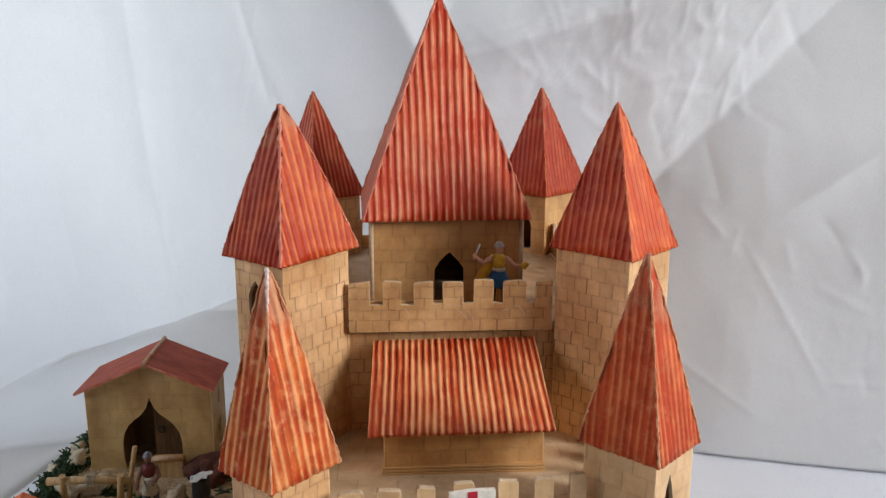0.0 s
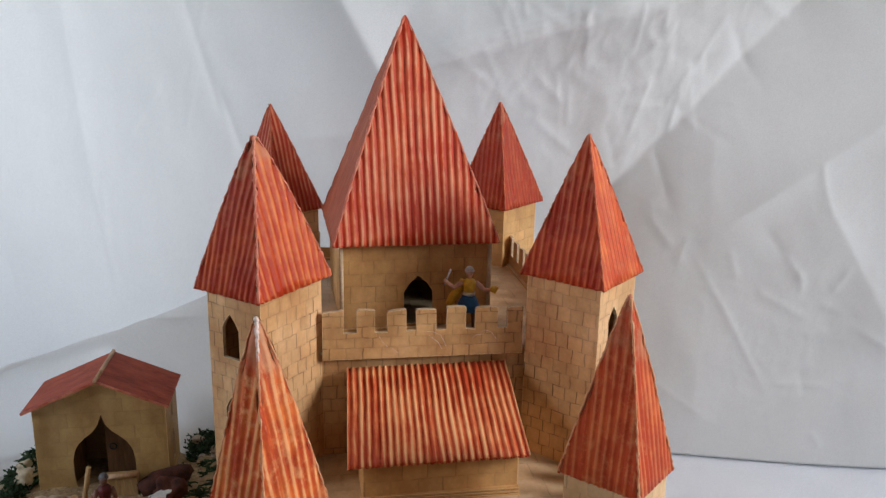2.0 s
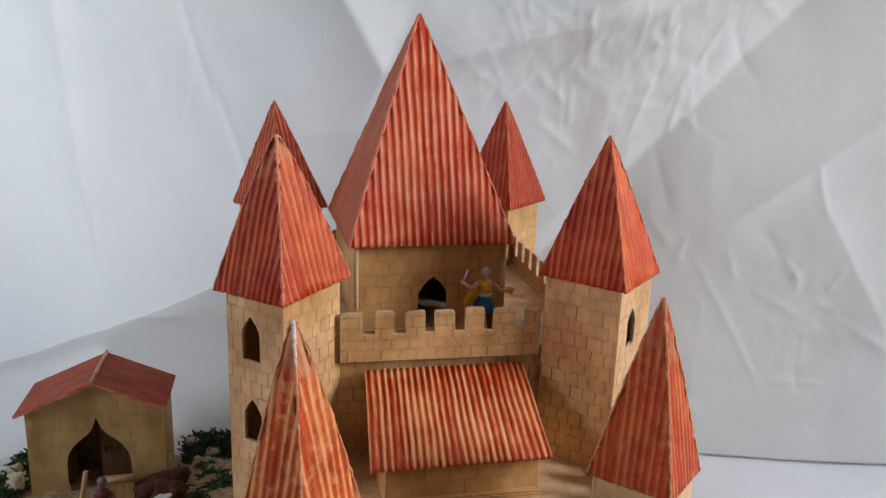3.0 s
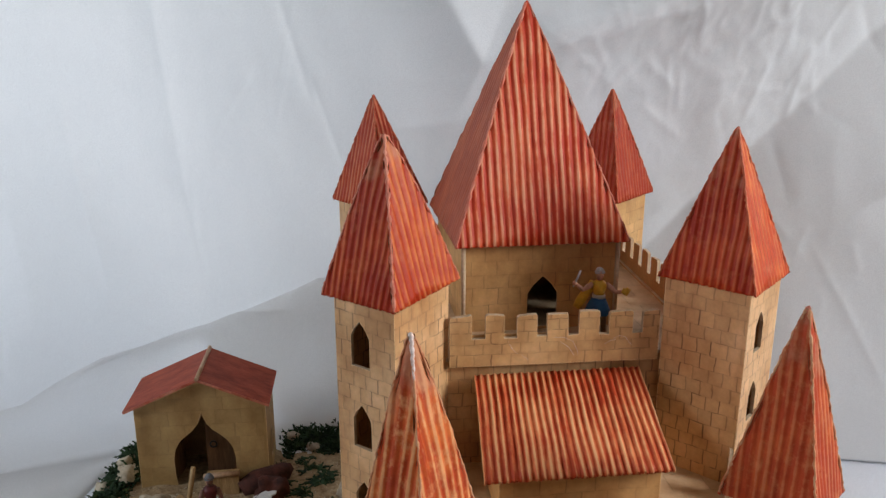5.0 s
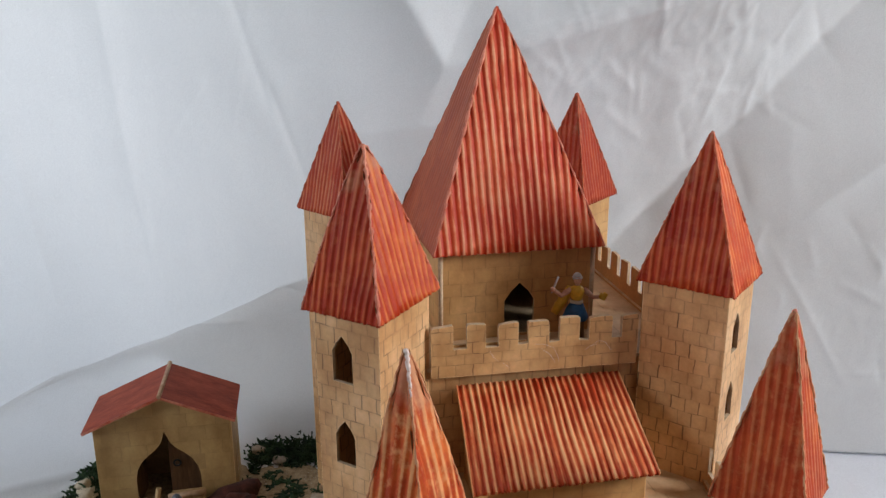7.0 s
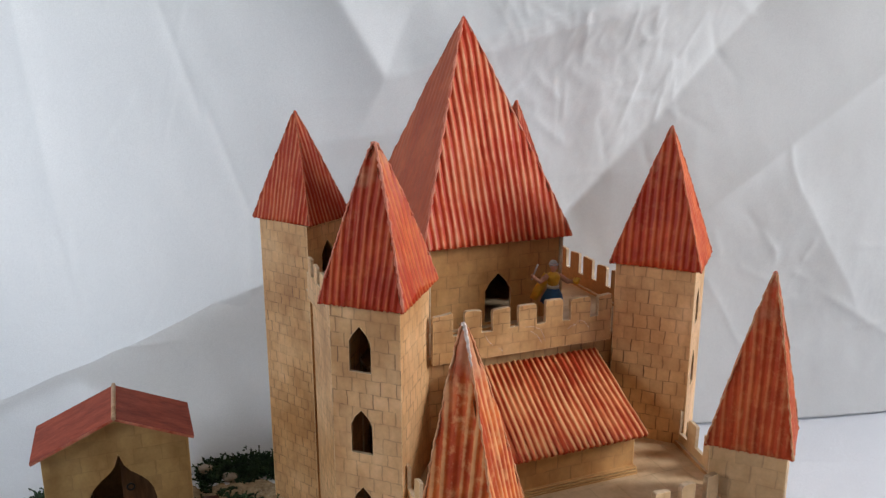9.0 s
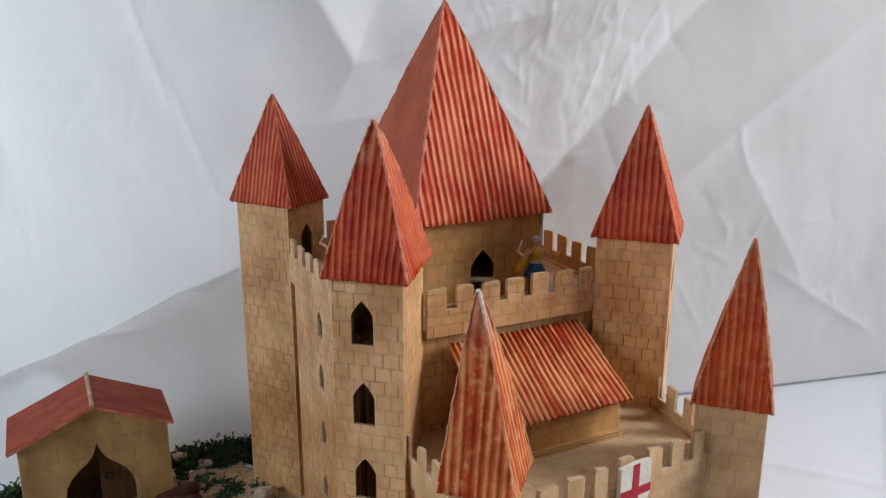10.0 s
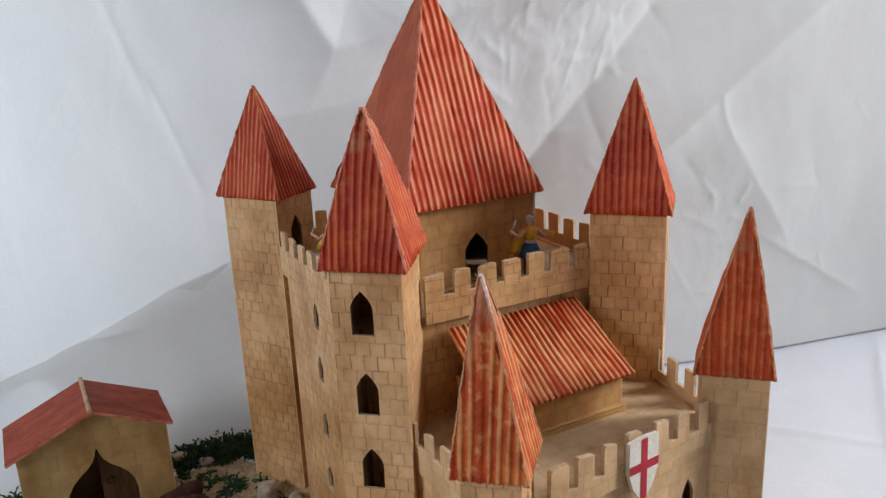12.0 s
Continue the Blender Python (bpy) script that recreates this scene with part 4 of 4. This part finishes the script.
# hall in the courtyard
hall_c = [Vector((-0.0560, -0.0815)), Vector((0.0800, -0.0775)), Vector((0.0780, 0.0040)), Vector((-0.0580, 0.0000))]
hall = tower(hall_c, 0.192, 0.2330, {}, name="hall", seed=8, mats=(STONE_FAINT, EDGE), label="low hall built against the upper wall")
bm = mesh()
for z, out, mat in ((0.1922, 0.0024, 0), (0.1938, 0.0010, 1), (0.1947, 0.0020, 0), (0.1963, 0.0006, 1), (0.1971, 0.0014, 0)):
    box(bm, -0.0560 - out, -0.0817 - out, z, 0.0798 + 0.3 * out, -0.0770, z + (0.0016 if mat == 0 else 0.0009), mat)
part("plinth", bm, (STONE_FAINT, DARKWOOD), hall, "layered card steps under the hall")
bm = mesh()
flutes(bm, (-0.0690, -0.0885, 0.2305), (0.0880, -0.0865, 0.2310), None, 0.0063, 0.0011, 0.4, 31, top=(Vector((-0.0655, -0.002, 0.2835)), Vector((0.0830, 0.000, 0.2835))))
part("roof", bm, (ROOF_THIN, LINER), hall, "orange-red corrugated lean-to roof")

# shield on the front parapet
def shield():
    bm = mesh()
    w, h = 0.0335, 0.056
    out = [(-w / 2, 0.0), (-w / 2 - 0.0004, -0.5 * h), (-0.36 * w, -0.76 * h), (-0.17 * w, -0.92 * h), (0, -h), (0.17 * w, -0.92 * h), (0.36 * w, -0.76 * h), (w / 2 + 0.0004, -0.5 * h), (w / 2, 0.0), (0, 0.0012)]
    panel(bm, (0.0085, -0.1893, 0.2340), (1, 0.11, 0), out, [], 0.004, edge=0)
    ob = part("shield", bm, SHIELDWHITE, castle, "white shield with a red cross on the parapet")
    bm = mesh()
    panel(bm, (0.0085, -0.1897, 0.2340), (1, 0.11, 0), rect(-0.0035, -0.0545, 0.0035, 0.0004), [], 0.0003, edge=0)
    panel(bm, (0.0085, -0.1899, 0.2340), (1, 0.11, 0), rect(-w / 2, -0.0280, w / 2, -0.0205), [], 0.0003, edge=0)
    part("cross", bm, SHIELDRED, ob, "red painted cross")


shield()


# ---- the hut ----
def hut():
    x0, x1, y0, y1 = -0.4500, -0.2880, 0.3050, 0.3850
    eave, ridge, mid = 0.1170, 0.1530, -0.3680
    h = thing("hut", "small cardboard stable with flat red roof", "hut", (0, 0, -0.002))
    bm = mesh()
    w = x1 - x0
    c = mid - x0
    arch = [(c - 0.036, 0.0), (c + 0.036, 0.0)]
    side = [(0.0385, 0.020), (0.0385, 0.042), (0.0360, 0.055), (0.0300, 0.066), (0.0210, 0.075), (0.0120, 0.082), (0.0055, 0.090)]
    arch += [(c + a, b) for a, b in side] + [(c, 0.1060)] + [(c - a, b) for a, b in side[::-1]]
    outline = [(0, 0), arch[0], *arch[:1:-1], arch[1], (w, 0), (w, eave), (c, ridge), (0, eave)]
    # Darker LINER on the inside stands in for deep shade behind the archway.
    panel(bm, (x0, y0, 0), (1, 0, 0), outline, [], CARD, ends=(CARD, CARD), shift=(0.5, 0), back=2)
    part("wall", bm, (STONE_DULL, EDGE, LINER), h, "gable wall with an ogee archway")
    for o, u, shape, holes in (((x1, y0, 0), (0, 1, 0), rect(0, 0, y1 - y0, eave), [pointed(0.043, 0.018, 0.016, 0.045), rect(0.039, 0.080, 0.0455, 0.101)]),
                               ((x1, y1, 0), (-1, 0, 0), [(0, 0), (w, 0), (w, eave), (w - c, ridge), (0, eave)], []),
                               ((x0, y1, 0), (0, -1, 0), rect(0, 0, y1 - y0, eave), [])):
        bm = mesh()
        panel(bm, o, u, shape, holes, CARD, ends=(CARD, CARD), shift=(0.1, 0), back=2)
        part("wall", bm, (STONE_DULL, EDGE, LINER), h)
    for a, b, lab in ((Vector((x0 - 0.0105, 0.295, eave - 0.0005)), Vector((mid, 0.295, ridge + 0.0035)), 0), (Vector((mid, 0.295, ridge + 0.0035)), Vector((x1 + 0.0065, 0.295, eave + 0.0010)), 1)):
        bm = mesh()
        d = b - a
        panel(bm, a, d, rect(0, 0, d.length, 0.1), [], 0.0032, v=(0, 1, 0))
        part("roof", bm, (HUTROOF, HIP), h, "flat card slope with brushed red paint")
    bm = mesh()
    tube(bm, [(mid, 0.2935, ridge + 0.0038), (mid, 0.396, ridge + 0.0038)], 0.0028, 5)
    part("ridge_strip", bm, HUTEDGE, h, "pale wooden strip along the ridge")
    bm = mesh()
    panel(bm, (mid + 0.0005, y0 + 0.012, 0), (1, 0.10, 0), rect(0, 0, 0.046, 0.108), [], 0.003, edge=0)
    leaf = part("door", bm, DARKWOOD, h, "closed brown door leaf")
    bm = mesh()
    tube(bm, [(mid + 0.010 + 0.0042 * math.cos(k * math.pi / 6), y0 + 0.0095, 0.056 + 0.0042 * math.sin(k * math.pi / 6)) for k in range(13)], 0.0011, 6, cap=False)
    part("ring_handle", bm, IRON, leaf, "black iron ring")
    bm = mesh()
    panel(bm, (mid - 0.040, y0 + 0.006, 0), (0.12, 1, 0), rect(0, 0, 0.042, 0.085), [], 0.003, edge=0)
    part("door", bm, DARKWOOD, h, "open brown door leaf")
    return h


hut()


# ---- yard before the hut ----
def trough():
    t = thing("feed_trough", "brown wooden feed box with rounded rim", "trough", (-0.344, 0.288, -0.002), 2)
    bm = mesh()
    box(bm, -0.020, -0.008, 0.0, 0.020, 0.009, 0.029, 0, 0.001)
    part("body", bm, WOOD, t)
    bm = mesh()
    tube(bm, [(-0.0225, -0.008, 0.031), (0.0215, -0.008, 0.032)], 0.0035, 8)
    part("rim", bm, HUTEDGE, t, "pale rounded stick along the rim")


trough()


def rail_fence():
    f = thing("rail_fence", "little hitching rail of peeled sticks", "fence", (-0.420, 0.222, -0.003), -1)
    bm = mesh()
    tube(bm, [(-0.052, 0, 0.034), (0.0, 0.001, 0.0355), (0.050, 0, 0.0335)], [0.0052, 0.0048, 0.0046], 10, wobble=0.05)
    part("rail", bm, WOOD, f)
    for x, lean in ((-0.036, 0.004), (0.032, 0.006)):
        bm = mesh()
        tube(bm, [(x, 0.004, 0.0), (x + lean, -0.003, 0.043)], [0.0046, 0.0042], 8, wobble=0.05)
        part("post", bm, WOOD, f)
    bm = mesh()
    for k in range(4):
        tube(bm, [(-0.004 + 0.003 * k, 0.0058 * math.cos(a), 0.0352 + 0.0058 * math.sin(a)) for a in (j * math.pi / 6 for j in range(13))], 0.0008, 5, cap=False)
    part("string", bm, STRING, f, "grey string wound round the rail")


rail_fence()


def lance():
    bm = mesh()
    tube(bm, [(0, 0, 0), (0.004, 0.002, 0.035), (0.011, 0.004, 0.073)], [0.0032, 0.0030, 0.0029], 8, wobble=0.04)
    ob = part("stick", bm, WOOD)
    ob.matrix_world = pose(-0.378, 0.229, -0.003)
    tagged(ob, "upright peeled wooden stick beside the rail", "stick")


lance()


def figurine(name, at, turn, mats, label, arms, scale=1.0, skirt=1.0, cape=False, longer=0.0):
    """A plain toy figure in one mesh. mats: head cover, skin, body, skirt, legs, belt."""
    bm = mesh()
    for s in (-1, 1):
        tube(bm, [(s * 0.0054, -0.002, 0.0), (s * 0.0050, 0, 0.003), (s * 0.0046, 0, 0.011), (s * 0.0035, 0, 0.022)], [0.0030, 0.0020, 0.0022, 0.0030], 8, 4)
    tube(bm, [(0, 0, 0.0175), (0, 0, 0.0185), (0, 0, 0.025), (0, 0, 0.0305)], [0.0085 * skirt, 0.0092 * skirt, 0.0072 * skirt, 0.0048], 14, 3, wobble=0.10)
    tube(bm, [(0, 0, 0.0300), (0, 0, 0.0312), (0, 0, 0.0330)], [0.0050, 0.0054, 0.0050], 10, 5)
    tube(bm, [(0, 0, 0.0325), (0, 0, 0.036), (0, 0, 0.0400), (0, 0, 0.0424), (0, 0, 0.0442)], [0.0042, 0.0050, 0.0060, 0.0050, 0.0022], 10, 2)
    tube(bm, [(0, 0, 0.0430), (0, 0, 0.0465)], [0.0019, 0.0018], 8, 1)
    blob(bm, (0, -0.0006, 0.0485), (0.0030, 0.0033, 0.0040), 1, 0.06, 1)
    blob(bm, (0, 0.0010, 0.0506), (0.0037, 0.0039, 0.0036), 2, 0.10, 0)
    tube(bm, [(0, 0.0004, 0.0500), (0, 0.0004, 0.0510)], [0.0040, 0.0039], 12, 0, wobble=0.06)
    for s, (ex, ey, ez, hx, hy, hz) in zip((-1, 1), arms):
        tube(bm, [(s * 0.0052, 0, 0.0408), (s * 0.5 * (0.0052 + ex), 0.5 * ey, 0.5 * (0.0412 + ez)), (s * ex, ey, ez), (s * hx, hy, hz)], [0.0022, 0.0023, 0.0018, 0.0014], 8, 1)
        blob(bm, (s * hx, hy, hz), (0.0020, 0.0019, 0.0023), 3, 0.15, 1, 1)
    if cape:
        (_, _, _, lx, ly, lz), (_, _, _, rx, ry, rz) = arms
        tube(bm, [(-lx - 0.001, ly, lz - 0.003), (-lx + 0.004, ly, lz + 0.010)], [0.0007, 0.0009], 5, 0)
        # one end of the cape falls behind the hip, the other hangs over the hand
        tube(bm, [(-0.0035, 0.0045, 0.0410), (-0.0070, 0.0050, 0.0350), (-0.0125, 0.0040, 0.0270), (-0.0165, 0.0030, 0.0205)], [0.0030, 0.0036, 0.0042, 0.0030], 8, 2, wobble=0.14, seed=2)
        tube(bm, [(rx - 0.003, ry + 0.001, rz + 0.001), (rx, ry, rz - 0.001), (rx + 0.002, ry, rz + 0.0025)], [0.0024, 0.0030, 0.0018], 7, 2, wobble=0.15, seed=5)
    for v in bm.verts:
        v.co.z += longer * min(1.0, v.co.z / 0.016)
    ob = part(name, bm, mats)
    ob.matrix_world = pose(*at, 0, 0, turn) @ Matrix.Scale(scale, 4)
    return tagged(ob, label, "figurine")


OPEN_ARMS = ((0.0125, -0.002, 0.0368, 0.0195, -0.003, 0.0425), (0.0125, -0.001, 0.0345, 0.0205, -0.002, 0.0352))
figurine("toy_figure", (0.0535, 0.0350, 0.2975), -6, (HAIR, SKIN, YELLOW, BLUE, DARKWOOD, WHITEP), "plastic toy figure with yellow cape and blue skirt", OPEN_ARMS, 1.18, 1.08, True, 0.0045)
figurine("toy_figure", (-0.1085, 0.1810, 0.2975), -40, (HAIR, SKIN, YELLOW, BLUE, DARKWOOD, WHITEP), "plastic toy figure in yellow behind the side parapet", OPEN_ARMS, 0.97, 1.08, True, 0.0045)
# The knight's materials hold the yard's shade in their colours.
figurine("toy_knight", (-0.3440, 0.2060, -0.003), 14, (SILVER, FLESH_SHADED, REDCLOTH, CANVAS, GREYPLASTIC, WHITEP), "plastic toy knight with grey helmet and red tunic",
         ((0.0085, -0.003, 0.0335, 0.0095, -0.008, 0.0275), (0.0080, -0.003, 0.0335, 0.0030, -0.008, 0.0290)), 1.45, 0.80)


def stump():
    bm = mesh()
    tube(bm, [(0, 0, 0), (0, 0, 0.004), (0.0005, 0, 0.0125), (0.0005, 0, 0.0140)], [0.0160, 0.0150, 0.0145, 0.0132], 14, wobble=0.06, seed=8)
    ob = part("stump", bm, BARK)
    ob.matrix_world = pose(-0.2830, 0.2050, -0.003)
    tagged(ob, "short red-brown bark stump under the black pot", "stump")


stump()


def cauldron():
    c = thing("cauldron", "black iron pot with a pale torn plate on top", "pot", (-0.2830, 0.2050, 0.0110), 20)
    bm = mesh()
    tube(bm, [(0, 0, 0.0), (0, 0, 0.002), (0, 0, 0.010), (0, 0, 0.020), (0, 0, 0.028), (0, 0, 0.030)], [0.007, 0.0098, 0.0112, 0.0108, 0.0098, 0.0106], 18)
    part("pot", bm, IRON, c)
    bm = mesh()
    rnd = random.Random(6)
    ring = [bm.verts.new((r * math.cos(a), r * math.sin(a), 0.0318 + 0.0035 * math.cos(a + 0.6) + rnd.uniform(0, 0.001))) for a, r in ((k * math.pi / 8, rnd.uniform(0.009, 0.0165)) for k in range(16))]
    mid = bm.verts.new((0, 0, 0.0330))
    for k in range(16):
        face(bm, [mid, ring[k], ring[(k + 1) % 16]])
    plate = part("plate", bm, TIN, c, "pale torn plate")
    plate.modifiers.new("thickness", "SOLIDIFY").thickness = 0.0012


cauldron()


def stone(at, size, seed, mat=ROCK, label="grey-beige pebble stone on the sandy ground"):
    bm = mesh()
    blob(bm, (0, 0, size[2] * 0.75), size, seed, 0.45, 0, 3, 1.9)
    ob = part("stone", bm, mat)
    ob.matrix_world = pose(*at, 0, 0, seed * 47)
    return tagged(ob, label, "stone", "stones on the model ground")


for i, (x, y, sx, sy, sz) in enumerate(((-0.186, 0.262, 0.016, 0.013, 0.012), (-0.163, 0.232, 0.012, 0.010, 0.007), (-0.236, 0.380, 0.011, 0.009, 0.006), (-0.264, 0.404, 0.011, 0.010, 0.009),
                                       (-0.312, 0.203, 0.014, 0.010, 0.018), (-0.474, 0.325, 0.020, 0.014, 0.012), (-0.455, 0.245, 0.018, 0.013, 0.012), (-0.425, 0.248, 0.022, 0.013, 0.014),
                                       (-0.480, 0.352, 0.014, 0.010, 0.012), (-0.500, 0.310, 0.012, 0.010, 0.009), (-0.405, 0.262, 0.014, 0.010, 0.008))):
    if x < -0.40:
        stone((x, y, soil_height(x, y) - 0.002), (sx, sy, sz), i + 1, PALEROCK, "pale crumbly limestone piece on the sandy ground")
    else:
        stone((x, y, soil_height(x, y) - 0.002), (sx, sy, sz), i + 1)


def log():
    bm = mesh()
    tube(bm, [(-0.034, 0, 0.012), (-0.015, 0.004, 0.020), (0.006, 0.006, 0.019), (0.022, 0.010, 0.024), (0.031, 0.013, 0.028)], [0.012, 0.015, 0.013, 0.010, 0.005], 11, wobble=0.32, seed=4)
    blob(bm, (0.004, -0.022, 0.018), (0.022, 0.016, 0.020), 5, 0.5, 0, 3)
    ob = part("bark_log", bm, BARK)
    ob.matrix_world = pose(-0.288, 0.285, -0.004, 0, 0, 8)
    tagged(ob, "crooked red-brown piece of bark", "log")


log()


def moss(name, spots, count, seed, label):
    """Dyed reindeer moss: many thin forked strands round some spots (x, y, radius, height)."""
    rnd = random.Random(seed)
    bm = mesh()
    for x, y, r, h in spots:
        for _ in range(int(count * r / 0.03)):
            a, q = rnd.uniform(0, 2 * math.pi), r * math.sqrt(rnd.random())
            p = Vector((x + q * math.cos(a), y + q * math.sin(a), 0))
            p.z = soil_height(p.x, p.y)
            d = Vector((rnd.uniform(-1, 1), rnd.uniform(-1, 1), rnd.uniform(0.0, 36 * h))).normalized()
            top = h * (1 - 0.6 * (q / r) ** 2) * rnd.uniform(0.3, 1.0)
            p.z += rnd.random() * top * 0.7
            step = rnd.uniform(0.0022, 0.0052)
            pts, e = [p.copy()], d
            for _ in range(3):
                e = (e + Vector((rnd.uniform(-1, 1), rnd.uniform(-1, 1), rnd.uniform(-0.8, 0.6))) * 0.95).normalized()
                nxt = pts[-1] + e * step
                nxt.z = max(nxt.z, soil_height(nxt.x, nxt.y) + 0.0004)
                pts.append(nxt)
            tube(bm, pts, [0.0011, 0.0017, 0.0015, 0.0005], 4)
            blob_at = pts[-1]
            for _ in range(2):
                e2 = (e + Vector((rnd.uniform(-1, 1), rnd.uniform(-1, 1), rnd.uniform(-1, 1)))).normalized()
                tube(bm, [blob_at, blob_at + e2 * step * 0.8], [0.0013, 0.0004], 4)
    return tagged(part(name, bm, MOSS), label, "moss", kind="stuff")


moss("moss", [(-0.236, 0.418, 0.028, 0.012), (-0.200, 0.410, 0.030, 0.019), (-0.258, 0.402, 0.020, 0.010), (-0.178, 0.392, 0.020, 0.017), (-0.215, 0.385, 0.018, 0.006), (-0.166, 0.372, 0.016, 0.010)], 760, 1, "dark green dyed moss heaped behind the castle")
moss("moss", [(-0.474, 0.372, 0.022, 0.034), (-0.480, 0.325, 0.020, 0.028), (-0.488, 0.285, 0.020, 0.022), (-0.468, 0.398, 0.026, 0.030), (-0.488, 0.245, 0.018, 0.020), (-0.505, 0.225, 0.016, 0.012), (-0.470, 0.215, 0.014, 0.010)], 360, 2, "dark green dyed moss beside the hut")
moss("moss", [(0.268, 0.165, 0.018, 0.014), (0.255, 0.130, 0.018, 0.012)], 260, 3, "tuft of dark green moss at the ground's edge")
moss("moss", [(-0.405, 0.245, 0.010, 0.005), (-0.36, 0.215, 0.008, 0.006), (-0.225, 0.300, 0.012, 0.002), (-0.245, 0.270, 0.008, 0.002)], 120, 4, "scattered crumbs of dark green moss")


crumbs = random.Random(12)
moss("moss", [(crumbs.uniform(-0.28, -0.165), crumbs.uniform(0.235, 0.375), crumbs.uniform(0.002, 0.005), 0.001) for _ in range(18)], 70, 5, "strewn dark bits of dry moss on sand")


def sand_grains():
    """Coarse sand and grit strewn over the model ground."""
    rnd = random.Random(21)
    bm = mesh()
    for _ in range(1500):
        x, y = rnd.uniform(-0.50, -0.15), rnd.uniform(0.17, 0.43)
        if -0.455 < x < -0.283 and 0.300 < y < 0.39 or inside_board(x, y) < 0.004:
            continue
        r = rnd.uniform(0.0004, 0.0011) * (1.7 if rnd.random() < 0.08 else 1.0)
        c = Vector((x, y, soil_height(x, y) + 0.4 * r))
        turn = Euler((rnd.uniform(0, 6), rnd.uniform(0, 6), 0)).to_matrix()
        vs = [bm.verts.new(c + turn @ Vector(p) * r * rnd.uniform(0.7, 1.2)) for p in ((1, 0, 0), (-1, 0, 0), (0, 1, 0), (0, -1, 0), (0, 0, 1), (0, 0, -1))]
        for a, b, d in ((0, 2, 4), (2, 1, 4), (1, 3, 4), (3, 0, 4), (2, 0, 5), (1, 2, 5), (3, 1, 5), (0, 3, 5)):
            face(bm, [vs[a], vs[b], vs[d]], None, 1 if rnd.random() < 0.02 else 0)
    tagged(part("sand_grains", bm, (PALEROCK, ROCK)), "coarse pale sand and grit on the ground", "sand", kind="stuff")


sand_grains()


def shelter():
    t = thing("toy_shelter", "tiny shelter with a bright orange roof", "shelter", (-0.4900, 0.1900, 0.0), 12)
    bm = mesh()
    box(bm, -0.012, -0.010, 0, 0.012, 0.010, 0.020, 0, 0.0006)
    part("body", bm, EDGE, t)
    for s in (-1, 1):
        bm = mesh()
        a, b = (Vector((-0.018, -0.014, 0.0175)), Vector((0, -0.014, 0.029))) if s < 0 else (Vector((0, -0.014, 0.029)), Vector((0.018, -0.014, 0.0175)))
        panel(bm, a, b - a, rect(0, 0, (b - a).length, 0.028), [], 0.0018, v=(0, 1, 0))
        part("roof", bm, (ORANGE, HIP), t, "bright orange painted slope")


shelter()
